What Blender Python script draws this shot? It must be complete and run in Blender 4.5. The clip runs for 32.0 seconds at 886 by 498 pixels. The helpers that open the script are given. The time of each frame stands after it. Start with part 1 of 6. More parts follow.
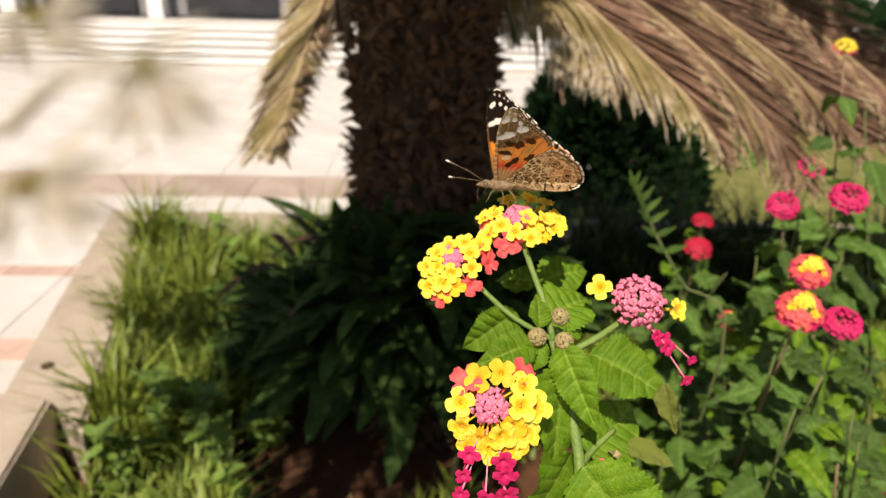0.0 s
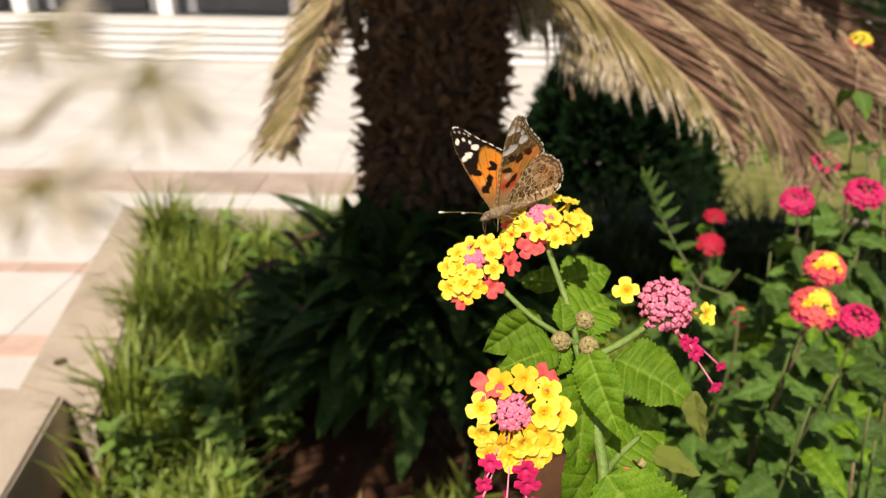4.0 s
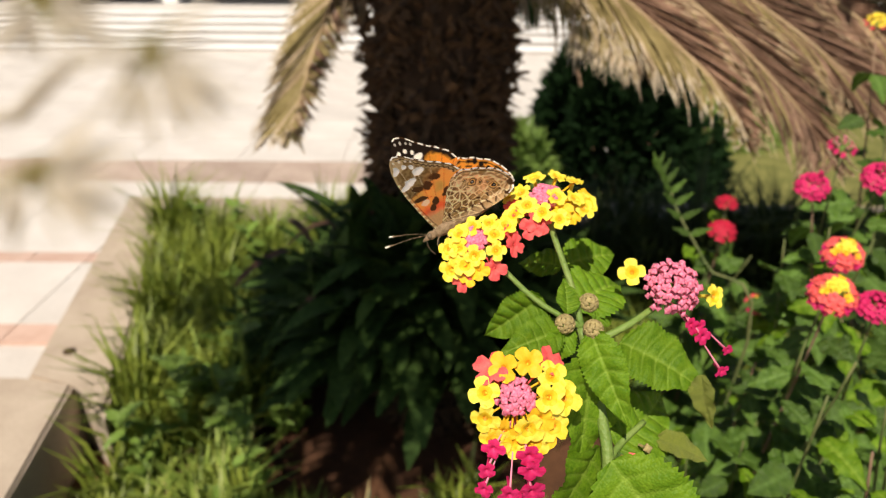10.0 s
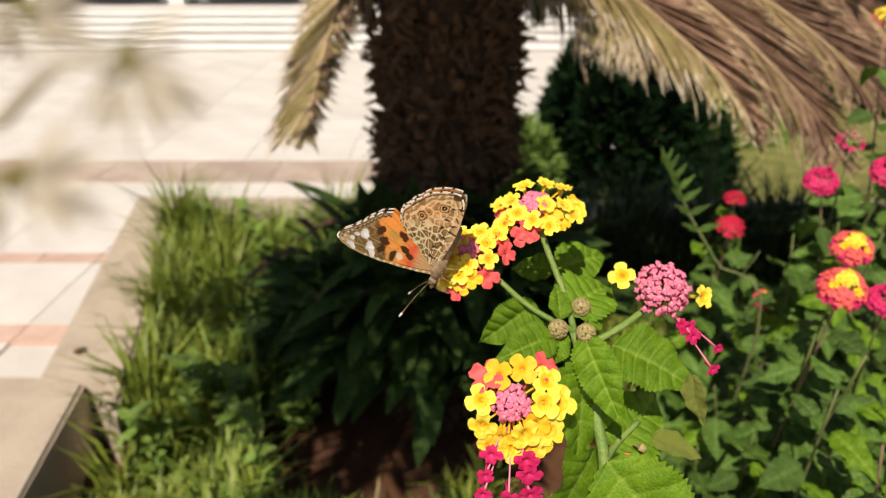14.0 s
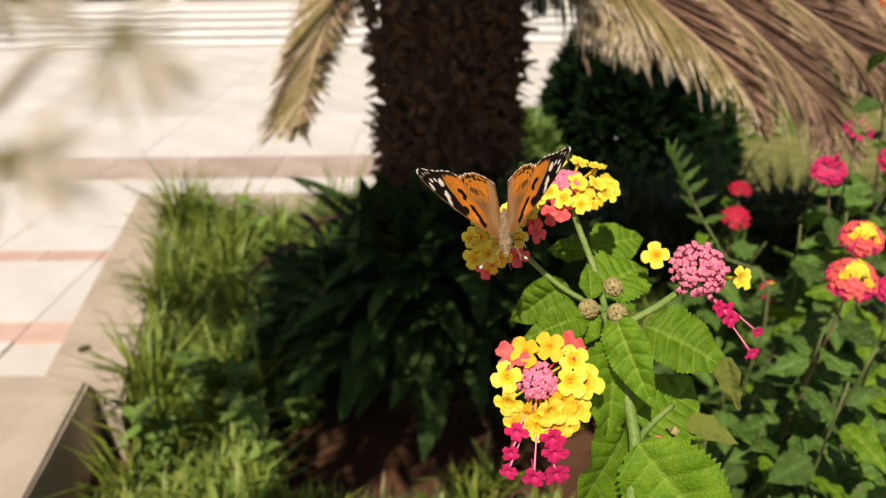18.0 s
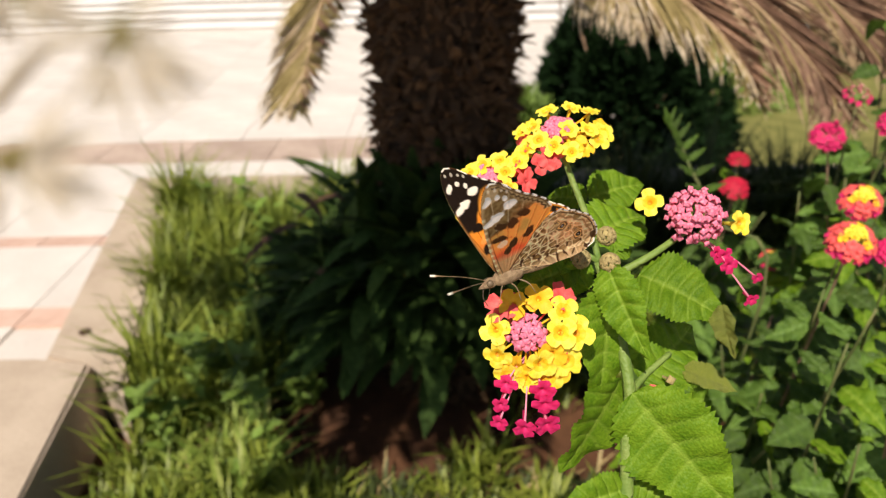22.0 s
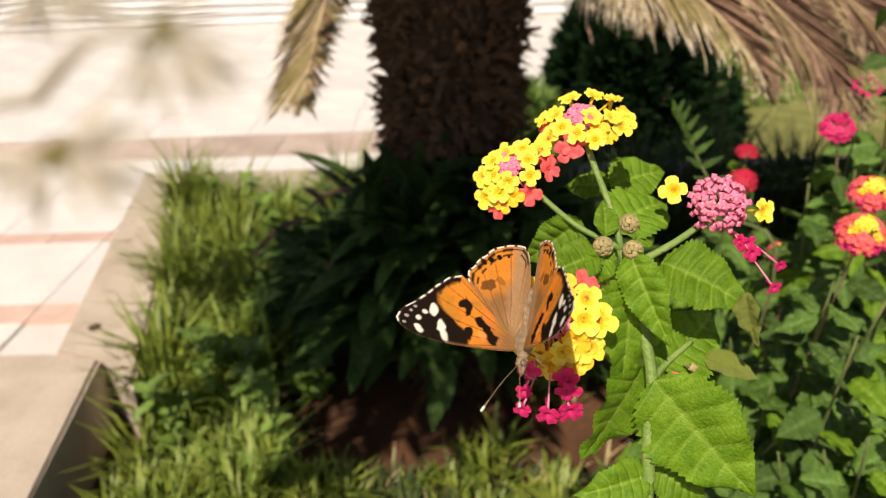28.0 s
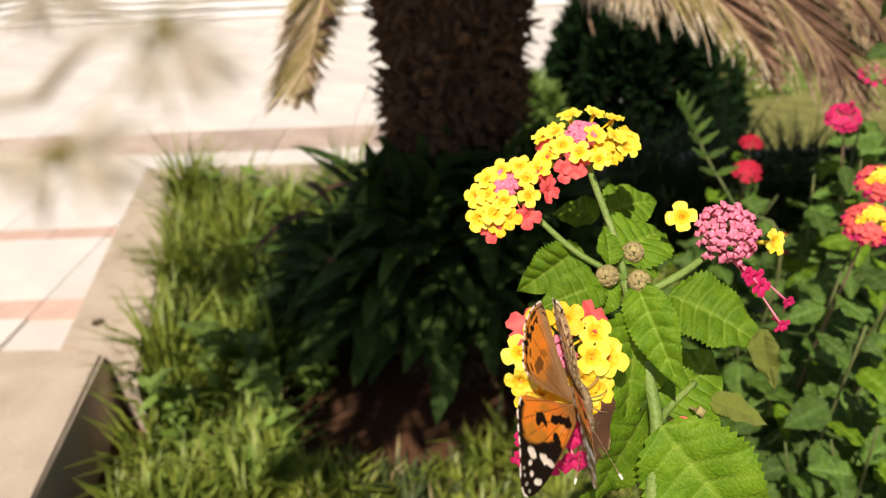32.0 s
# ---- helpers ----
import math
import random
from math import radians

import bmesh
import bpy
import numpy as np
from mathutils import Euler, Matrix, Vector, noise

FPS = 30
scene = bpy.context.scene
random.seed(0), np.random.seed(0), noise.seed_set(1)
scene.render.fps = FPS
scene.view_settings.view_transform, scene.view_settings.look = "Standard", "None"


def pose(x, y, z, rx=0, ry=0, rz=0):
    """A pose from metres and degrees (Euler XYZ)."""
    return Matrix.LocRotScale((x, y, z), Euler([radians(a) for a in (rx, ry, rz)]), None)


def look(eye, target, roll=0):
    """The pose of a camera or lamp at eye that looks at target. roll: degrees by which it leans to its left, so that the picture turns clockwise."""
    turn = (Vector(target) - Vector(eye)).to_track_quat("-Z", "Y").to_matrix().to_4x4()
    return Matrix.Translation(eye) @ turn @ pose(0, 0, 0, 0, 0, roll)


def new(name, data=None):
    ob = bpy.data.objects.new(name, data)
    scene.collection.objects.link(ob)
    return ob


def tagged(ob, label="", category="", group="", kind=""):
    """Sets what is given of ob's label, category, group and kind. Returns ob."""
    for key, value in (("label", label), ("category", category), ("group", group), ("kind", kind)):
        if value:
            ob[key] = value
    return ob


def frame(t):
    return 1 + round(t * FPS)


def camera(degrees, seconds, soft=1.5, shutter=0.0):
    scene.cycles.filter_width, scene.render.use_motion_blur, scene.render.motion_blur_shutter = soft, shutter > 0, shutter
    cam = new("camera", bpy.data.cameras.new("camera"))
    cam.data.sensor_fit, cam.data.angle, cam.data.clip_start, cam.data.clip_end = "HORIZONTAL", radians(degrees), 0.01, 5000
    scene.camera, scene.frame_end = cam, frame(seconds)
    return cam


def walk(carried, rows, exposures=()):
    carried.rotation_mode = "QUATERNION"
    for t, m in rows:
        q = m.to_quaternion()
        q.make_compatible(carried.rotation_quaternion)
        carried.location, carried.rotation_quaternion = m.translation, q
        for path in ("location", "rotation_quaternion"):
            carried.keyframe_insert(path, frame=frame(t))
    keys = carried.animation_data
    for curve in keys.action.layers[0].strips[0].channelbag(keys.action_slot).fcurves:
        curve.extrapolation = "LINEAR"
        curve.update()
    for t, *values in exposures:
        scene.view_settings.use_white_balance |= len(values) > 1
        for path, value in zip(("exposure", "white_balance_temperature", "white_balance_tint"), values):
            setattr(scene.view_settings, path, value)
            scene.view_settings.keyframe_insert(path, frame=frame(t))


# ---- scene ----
# ---- camera and its way ----
cam = camera(66, 32.0, soft=1.2)
cam.data.dof.use_dof = True
cam.data.dof.focus_distance = 0.19
cam.data.dof.aperture_fstop = 16.0


def held(x, y, z, yaw, pitch, roll):
    """A hand-held camera's pose: turn to the left, tilt up and lean, in degrees."""
    return pose(x, y, z, 90 + pitch, 0, yaw) @ pose(0, 0, 0, 0, 0, roll)


PATH = [
    (0, 0.0045, -0.008, 0.8016, -1.76, -23.55, 1.48),
    (0.5, 0.0036, -0.0085, 0.8021, -1.58, -23.42, 1.34),
    (1, 0.0039, -0.0071, 0.8017, -1.59, -23.59, 1.5),
    (1.5, 0.0035, -0.0048, 0.8012, -1.64, -23.58, 1.34),
    (2, 0.0028, -0.004, 0.801, -1.73, -23.68, 1.34),
    (2.5, 0.0024, -0.0038, 0.8007, -1.49, -23.7, 1.36),
    (3, 0.0022, -0.0035, 0.8006, -1.32, -23.75, 1.4),
    (3.5, 0.003, -0.0057, 0.8018, -1.1, -23.8, 1.21),
    (5.5, 0.0034, -0.0072, 0.8006, -0.75, -24.22, 0.9),
    (6, 0.0031, -0.0075, 0.8007, -0.76, -24.16, 0.94),
    (6.5, 0.0027, -0.005, 0.8008, -0.68, -24.25, 0.86),
    (7, 0.002, -0.0039, 0.801, -0.63, -24.36, 1),
    (7.5, 0.0008, -0.0016, 0.7997, -0.47, -24.49, 1.12),
    (8, 0.0013, -0.0021, 0.7996, -0.56, -24.63, 0.85),
    (8.5, 0.0011, -0.0026, 0.7995, -0.54, -24.65, 0.7),
    (9, 0.0027, -0.0022, 0.7997, -0.37, -24.7, 0.42),
    (9.5, 0.002, -0.0005, 0.7988, -0.37, -24.88, 0.45),
    (10, 0.0009, -0.0011, 0.7985, -0.37, -24.88, 0.59),
    (10.5, -0.0007, -0.0013, 0.7987, -0.37, -24.85, 0.5),
    (11, 0.0007, -0.0012, 0.7983, -0.19, -24.91, 0.13),
    (11.5, -0.0002, -0.0005, 0.7976, -0.06, -24.97, 0.11),
    (12, -0.0022, 0.0008, 0.7976, -0.06, -25, 0.11),
    (12.5, -0.0028, 0.0007, 0.7993, -0.2, -24.92, 0.19),
    (13, 0, 0, 0.8001, -0, -25, 0.02),
    (13.5, -0.0007, -0.0019, 0.7989, 0.33, -24.88, 0.02),
    (14, -0.0014, -0.0044, 0.7989, 0.22, -25.01, -0.05),
    (14.5, 0.0001, -0.0018, 0.7974, 0.37, -25.09, -0.24),
    (16.5, -0.0015, 0.0002, 0.7971, 0.4, -25.39, -0.5),
    (17, -0.0026, 0.0018, 0.7973, 0.34, -25.49, -0.63),
    (17.5, -0.0028, 0.0015, 0.7965, 0.25, -25.57, -0.6),
    (18, -0.0014, 0.001, 0.797, 0.5, -25.54, -0.77),
    (18.5, -0.0005, -0.0013, 0.7985, 0.46, -25.45, -0.89),
    (19, -0.0006, -0.0024, 0.7989, 0.49, -25.44, -1),
    (19.5, -0.0008, -0.0026, 0.7975, 0.51, -25.75, -1.13),
    (20, -0.0013, -0.0039, 0.7928, 0.45, -26.51, -1.32),
    (20.5, -0.0025, -0.0046, 0.7904, 0.39, -26.81, -1.3),
    (21, -0.0023, -0.0042, 0.7908, 0.24, -26.91, -1.32),
    (21.5, -0.0026, -0.0033, 0.79, 0.22, -26.97, -1.35),
    (22, -0.0018, -0.0019, 0.7898, 0.39, -27.02, -1.55),
    (22.5, -0.0012, -0.0009, 0.7894, 0.56, -27.03, -1.68),
    (23, -0.0031, -0.0001, 0.7896, 0.61, -27.13, -1.6),
    (23.5, -0.0038, 0.001, 0.7899, 0.77, -27.24, -1.75),
    (24, -0.0034, 0.0017, 0.7896, 0.69, -27.24, -1.64),
    (24.5, -0.0036, 0.0018, 0.7891, 0.67, -27.28, -1.74),
    (25, -0.0045, 0.0001, 0.7892, 0.65, -27.29, -1.7),
    (25.5, -0.003, 0.0004, 0.7895, 0.73, -27.38, -1.78),
    (27.5, -0.003, -0.0016, 0.7899, 0.91, -27.44, -2.1),
    (28, -0.0033, -0.0027, 0.7902, 0.99, -27.5, -2.13),
    (28.5, -0.0025, 0.0003, 0.7895, 1.1, -27.54, -2.29),
    (29, -0.0022, -0.0004, 0.7896, 1.14, -27.58, -2.42),
    (29.5, -0.0027, -0.0008, 0.7886, 1.33, -27.51, -2.43),
    (30, -0.0037, -0.0012, 0.789, 1.2, -27.53, -2.39),
    (30.5, -0.0038, -0.0014, 0.7893, 1.23, -27.67, -2.54),
    (31, -0.0045, -0.0014, 0.7894, 1.23, -27.69, -2.57),
    (31.5, -0.0066, -0.0012, 0.7895, 1.15, -27.81, -2.46),
    (32, -0.0065, -0.0022, 0.789, 1.09, -28.02, -2.49),
]

walk(cam, [(r[0], held(*r[1:])) for r in PATH], [(0, 0.25, 6900, 14), (13, 0.16, 6850, 13), (19, 0.12, 6850, 14), (23, 0.28, 6850, 15), (32, 0.27, 6850, 15)])

# ---- light: high sun, clear sky ----
SUN_EL, SUN_AZ = 53.0, 196.0          # degrees; azimuth clockwise from +y
world = bpy.data.worlds.new("sky")
scene.world = world
world.use_nodes = True
wn = world.node_tree
sky = wn.nodes.new("ShaderNodeTexSky")
sky.sky_type, sky.sun_disc = "NISHITA", False
sky.sun_elevation, sky.sun_rotation = radians(SUN_EL), radians(SUN_AZ)
wn.links.new(sky.outputs[0], wn.nodes["Background"].inputs[0])
wn.nodes["Background"].inputs[1].default_value = 0.058
sun = new("sun", bpy.data.lights.new("sun", "SUN"))
sun.data.energy, sun.data.angle, sun.data.color = 5.0, radians(0.55), (1.0, 0.935, 0.82)
_e, _a = radians(SUN_EL), radians(SUN_AZ)
SUN_DIR = Vector((math.sin(_a) * math.cos(_e), math.cos(_a) * math.cos(_e), math.sin(_e)))
sun.matrix_world = look(SUN_DIR * 20, (0, 0, 0))


# ---- materials ----
def mat(name, c1, c2, scale=30.0, rough=0.6, bump=0.3, trans=0.0, spec=0.4, vary=0.25, fine=None, metal=0.0, bscale=None, tcol=None, relief=0.002, cells=None, veins=None):
    """Two-colour mottled surface with fine relief; trans: share of light let through a thin leaf."""
    m = bpy.data.materials.new(name)
    m.use_nodes = True
    nt = m.node_tree
    n, l = nt.nodes, nt.links
    bsdf = n["Principled BSDF"]
    tc = n.new("ShaderNodeTexCoord")
    big = n.new("ShaderNodeTexNoise")
    big.inputs["Scale"].default_value, big.inputs["Detail"].default_value = scale, 5
    l.new(tc.outputs["Object"], big.inputs["Vector"])
    small = n.new("ShaderNodeTexNoise")
    small.inputs["Scale"].default_value, small.inputs["Detail"].default_value = (fine or scale * 7), 4
    l.new(tc.outputs["Object"], small.inputs["Vector"])
    add = n.new("ShaderNodeMath")
    add.operation = "MULTIPLY_ADD"
    l.new(small.outputs["Fac"], add.inputs[0])
    add.inputs[1].default_value = 0.45
    l.new(big.outputs["Fac"], add.inputs[2])
    ramp = n.new("ShaderNodeMapRange")
    ramp.inputs[1].default_value, ramp.inputs[2].default_value = 0.5, 0.95
    l.new(add.outputs[0], ramp.inputs[0])
    mix = n.new("ShaderNodeMix")
    mix.data_type = "RGBA"
    l.new(ramp.outputs[0], mix.inputs[0])
    mix.inputs[6].default_value, mix.inputs[7].default_value = (*c1, 1), (*c2, 1)
    if veins:
        va = n.new("ShaderNodeAttribute")
        va.attribute_name = "vein"
        vm = n.new("ShaderNodeMix")
        vm.data_type = "RGBA"
        l.new(va.outputs["Fac"], vm.inputs[0])
        l.new(mix.outputs[2], vm.inputs[6])
        vm.inputs[7].default_value = (*veins, 1)
        mix = vm
    info = n.new("ShaderNodeObjectInfo")
    vr = n.new("ShaderNodeMapRange")
    vr.inputs[3].default_value, vr.inputs[4].default_value = 1 - vary, 1 + vary
    l.new(info.outputs["Random"], vr.inputs[0])
    hs = n.new("ShaderNodeHueSaturation")
    l.new(vr.outputs[0], hs.inputs["Value"])
    l.new(mix.outputs[2], hs.inputs["Color"])
    l.new(hs.outputs[0], bsdf.inputs["Base Color"])
    bsdf.inputs["Roughness"].default_value = rough
    bsdf.inputs["Metallic"].default_value = metal
    bsdf.inputs["Specular IOR Level"].default_value = spec
    if bump:
        bp = n.new("ShaderNodeBump")
        bp.inputs["Strength"].default_value, bp.inputs["Distance"].default_value = bump, relief
        src = small
        if bscale:
            src = n.new("ShaderNodeTexNoise")
            src.inputs["Scale"].default_value, src.inputs["Detail"].default_value = bscale, 3
            l.new(tc.outputs["Object"], src.inputs["Vector"])
        if cells:
            src = n.new("ShaderNodeTexVoronoi")
            src.feature, src.inputs["Scale"].default_value = "SMOOTH_F1", cells
            l.new(tc.outputs["Object"], src.inputs["Vector"])
            bp.invert = True
        l.new(src.outputs["Distance" if cells else "Fac"], bp.inputs["Height"])
        l.new(bp.outputs[0], bsdf.inputs["Normal"])
    if trans:
        tr = n.new("ShaderNodeBsdfTranslucent")
        ms = n.new("ShaderNodeMixShader")
        ms.inputs[0].default_value = trans
        if tcol:
            tr.inputs[0].default_value = (*tcol, 1)
        else:
            l.new(hs.outputs[0], tr.inputs[0])
        l.new(bsdf.outputs[0], ms.inputs[1])
        l.new(tr.outputs[0], ms.inputs[2])
        l.new(ms.outputs[0], n["Material Output"].inputs[0])
    return m


def tint_mat(name, rough=0.85, trans=0.60):
    """Wing scales: the colour is carried by the mesh's own pattern."""
    m = bpy.data.materials.new(name)
    m.use_nodes = True
    n, l = m.node_tree.nodes, m.node_tree.links
    bsdf = n["Principled BSDF"]
    at = n.new("ShaderNodeAttribute")
    at.attribute_name = "tint"
    no = n.new("ShaderNodeTexNoise")
    no.inputs["Scale"].default_value = 1800
    tc = n.new("ShaderNodeTexCoord")
    l.new(tc.outputs["Object"], no.inputs["Vector"])
    mr = n.new("ShaderNodeMapRange")
    mr.inputs[3].default_value, mr.inputs[4].default_value = 0.95, 1.30
    l.new(no.outputs["Fac"], mr.inputs[0])
    hs = n.new("ShaderNodeHueSaturation")
    l.new(at.outputs["Color"], hs.inputs["Color"])
    l.new(mr.outputs[0], hs.inputs["Value"])
    l.new(hs.outputs[0], bsdf.inputs["Base Color"])
    bsdf.inputs["Roughness"].default_value = rough
    bsdf.inputs["Specular IOR Level"].default_value = 0.05
    tr = n.new("ShaderNodeBsdfTranslucent")
    l.new(hs.outputs[0], tr.inputs[0])
    ms = n.new("ShaderNodeMixShader")
    ms.inputs[0].default_value = trans
    l.new(bsdf.outputs[0], ms.inputs[1])
    l.new(tr.outputs[0], ms.inputs[2])
    l.new(ms.outputs[0], n["Material Output"].inputs[0])
    return m


M = {
    "soil": mat("soil", (0.042, 0.017, 0.007), (0.11, 0.046, 0.018), 14, 0.95, 0.9, vary=0, fine=160),
    "earth": mat("earth", (0.30, 0.26, 0.21), (0.42, 0.37, 0.30), 0.6, 0.9, 0.3, vary=0),
    "concrete": mat("concrete", (0.36, 0.285, 0.215), (0.50, 0.415, 0.325), 9, 0.9, 0.5, vary=0.05, fine=220),
    "paving": mat("pale_stone", (0.57, 0.53, 0.485), (0.68, 0.64, 0.59), 5, 0.8, 0.2, vary=0.06, fine=90),
    "brown_tile": mat("brown_tile", (0.36, 0.27, 0.22), (0.50, 0.40, 0.33), 6, 0.8, 0.2, vary=0.1),
    "red_tile": mat("red_tile", (0.50, 0.33, 0.26), (0.62, 0.45, 0.37), 8, 0.8, 0.2, vary=0.1),
    "facade": mat("grey_facade", (0.20, 0.20, 0.21), (0.30, 0.30, 0.31), 2, 0.8, 0.1, vary=0.05),
    "dark": mat("dark_opening", (0.02, 0.02, 0.022), (0.04, 0.04, 0.045), 3, 0.5, 0, vary=0.1),
    "white": mat("white_paint", (0.72, 0.71, 0.69), (0.82, 0.81, 0.79), 4, 0.6, 0.1, vary=0.04),
    "bark": mat("cycad_bark", (0.028, 0.016, 0.008), (0.085, 0.048, 0.025), 40, 0.95, 0.8, vary=0.1, fine=260),
    "leaf_base": mat("leaf_base", (0.045, 0.025, 0.012), (0.19, 0.105, 0.050), 60, 0.95, 0.6, vary=0.1),
    "dry": mat("dry_frond", (0.30, 0.21, 0.11), (0.60, 0.47, 0.31), 16, 0.75, 0.3, trans=0.18, vary=0.15),
    "dry_dark": mat("dry_frond_brown", (0.065, 0.033, 0.018), (0.19, 0.105, 0.06), 16, 0.75, 0.3, trans=0.15, vary=0.15),
    "dry_olive": mat("dry_frond_olive", (0.18, 0.135, 0.04), (0.38, 0.30, 0.125), 16, 0.7, 0.3, trans=0.2, vary=0.15),
    "dry_rose": mat("dry_frond_reddish", (0.13, 0.065, 0.042), (0.36, 0.22, 0.145), 16, 0.75, 0.3, trans=0.15, vary=0.15),
    "dry_pale": mat("dry_frond_tip", (0.46, 0.36, 0.24), (0.70, 0.60, 0.46), 16, 0.75, 0.3, trans=0.18, vary=0.15),
    "rachis": mat("dry_rachis", (0.30, 0.20, 0.10), (0.45, 0.33, 0.19), 30, 0.6, 0.2),
    "frond": mat("green_frond", (0.02, 0.06, 0.015), (0.05, 0.12, 0.03), 20, 0.35, 0.2, trans=0.1, vary=0.2),
    # Strap leaf darkened in colour to carry the deep shade under the palm.
    "strap": mat("shade_dark_strap_leaf", (0.019, 0.043, 0.008), (0.066, 0.115, 0.025), 14, 0.7, 0.2, trans=0.10, spec=0.12, vary=0.4),
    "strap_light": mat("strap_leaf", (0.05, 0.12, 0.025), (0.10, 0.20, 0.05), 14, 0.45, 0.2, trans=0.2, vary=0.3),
    "grass": mat("grass_blade", (0.085, 0.132, 0.012), (0.31, 0.362, 0.055), 25, 0.5, 0, trans=0.3, vary=0, fine=60),
    "grass_pale": mat("grass_pale", (0.16, 0.26, 0.04), (0.36, 0.44, 0.09), 25, 0.55, 0, trans=0.3, vary=0, fine=60),
    "grass_dry": mat("grass_dry", (0.28, 0.21, 0.08), (0.46, 0.37, 0.18), 25, 0.7, 0, trans=0.2, vary=0, fine=60),
    # Dull olive blades; by the far wall this colour also carries shade.
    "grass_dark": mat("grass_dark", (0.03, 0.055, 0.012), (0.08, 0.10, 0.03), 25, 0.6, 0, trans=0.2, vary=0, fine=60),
    "weed": mat("weed_leaf", (0.085, 0.16, 0.02), (0.21, 0.31, 0.06), 20, 0.5, 0.2, trans=0.3, vary=0.3),
    "lawn": mat("lawn", (0.105, 0.112, 0.024), (0.22, 0.21, 0.06), 9, 0.9, 0.6, vary=0),
    # Near-black leaf green: the shrub's shade is put into this colour.
    "shrub": mat("shade_dark_shrub", (0.005, 0.015, 0.005), (0.013, 0.034, 0.009), 12, 0.85, 0, trans=0.08, spec=0.06, vary=0.3),
    "bush": mat("light_bush", (0.13, 0.23, 0.04), (0.26, 0.38, 0.08), 12, 0.6, 0, trans=0.25, vary=0.3),
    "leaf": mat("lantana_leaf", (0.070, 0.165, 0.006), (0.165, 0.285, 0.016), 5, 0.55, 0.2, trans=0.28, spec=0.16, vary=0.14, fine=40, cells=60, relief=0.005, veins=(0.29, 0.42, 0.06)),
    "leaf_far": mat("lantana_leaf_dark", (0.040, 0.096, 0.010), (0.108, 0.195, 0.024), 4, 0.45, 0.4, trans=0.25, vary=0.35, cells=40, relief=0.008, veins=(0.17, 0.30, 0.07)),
    "leaf_old": mat("lantana_leaf_old", (0.16, 0.22, 0.03), (0.30, 0.32, 0.06), 60, 0.55, 0.5, trans=0.3, vary=0.15),
    "stem": mat("green_stem", (0.10, 0.19, 0.03), (0.19, 0.26, 0.06), 90, 0.55, 0.4, vary=0.1),
    "twig": mat("brown_twig", (0.16, 0.09, 0.05), (0.34, 0.23, 0.15), 60, 0.8, 0.5, vary=0.2),
    "bud": mat("bud_scale", (0.20, 0.19, 0.055), (0.48, 0.35, 0.17), 300, 0.7, 0.3, vary=0.2),
    "yellow": mat("yellow_petal", (0.90, 0.66, 0.022), (0.94, 0.84, 0.13), 3, 0.5, 0.15, trans=0.25, spec=0.25, vary=0.07),
    "yellow_deep": mat("deep_yellow_petal", (0.84, 0.50, 0.012), (0.90, 0.66, 0.04), 4, 0.5, 0.15, trans=0.25, spec=0.25, vary=0.07),
    "gold": mat("golden_shade_petal", (0.90, 0.50, 0.02), (0.94, 0.62, 0.04), 3, 0.5, 0.15, trans=0.25, spec=0.25, vary=0.07),
    "throat": mat("orange_throat", (0.80, 0.27, 0.008), (0.88, 0.40, 0.012), 300, 0.5, 0.1, trans=0.2, vary=0.08),
    "red": mat("coral_petal", (0.82, 0.07, 0.08), (0.90, 0.17, 0.15), 3, 0.5, 0.15, trans=0.25, spec=0.25, vary=0.1),
    "pink": mat("pink_bud", (0.82, 0.13, 0.25), (0.94, 0.42, 0.54), 3, 0.5, 0.15, trans=0.2, spec=0.25, vary=0.12),
    "magenta": mat("magenta_petal", (0.62, 0.012, 0.10), (0.74, 0.04, 0.19), 3, 0.5, 0.15, trans=0.25, spec=0.25, vary=0.1),
    "crimson": mat("crimson_petal", (0.48, 0.008, 0.035), (0.62, 0.03, 0.07), 3, 0.5, 0.15, trans=0.25, spec=0.25, vary=0.1),
    "wing": tint_mat("wing_scales"),
    "fur": mat("brown_fur", (0.32, 0.20, 0.10), (0.66, 0.47, 0.28), 700, 0.95, 0.9, vary=0),
    "chitin": mat("dark_chitin", (0.05, 0.035, 0.025), (0.14, 0.10, 0.07), 900, 0.4, 0.1, vary=0),
    "pale": mat("pale_tip", (0.70, 0.66, 0.55), (0.82, 0.78, 0.68), 900, 0.5, 0, vary=0),
    "eye": mat("eye", (0.10, 0.07, 0.04), (0.18, 0.13, 0.08), 900, 0.2, 0, vary=0),
    "stem_dark": mat("bush_stem", (0.07, 0.11, 0.025), (0.16, 0.16, 0.06), 60, 0.7, 0.3, vary=0.2),
    "olive": mat("olive_leaf", (0.17, 0.135, 0.018), (0.28, 0.24, 0.055), 200, 0.6, 0, trans=0.35, vary=0.2),
    "grey_leaf": mat("grey_leaf", (0.60, 0.53, 0.41), (0.76, 0.70, 0.60), 200, 0.8, 0, trans=0.5, vary=0.2),
    "shard": mat("terracotta", (0.36, 0.20, 0.15), (0.50, 0.33, 0.26), 40, 0.85, 0.4, vary=0),
}


# ---- mesh helpers ----
HARD = {"coping", "wall_core", "slab", "slab_core", "bedding", "paving_slab", "step", "wall", "post", "opening", "tile_shard"}


def mesh_of(name, verts, faces, mats, idx=None, smooth=True):
    me = bpy.data.meshes.new(name)
    me.from_pydata([tuple(v) for v in verts], [], [tuple(int(i) for i in f) for f in faces])
    for m in (mats if isinstance(mats, (list, tuple)) else [mats]):
        me.materials.append(M[m])
    if idx is not None:
        me.polygons.foreach_set("material_index", [int(i) for i in idx])
    me.polygons.foreach_set("use_smooth", [smooth and name not in HARD] * len(me.polygons))
    me.update()
    return me


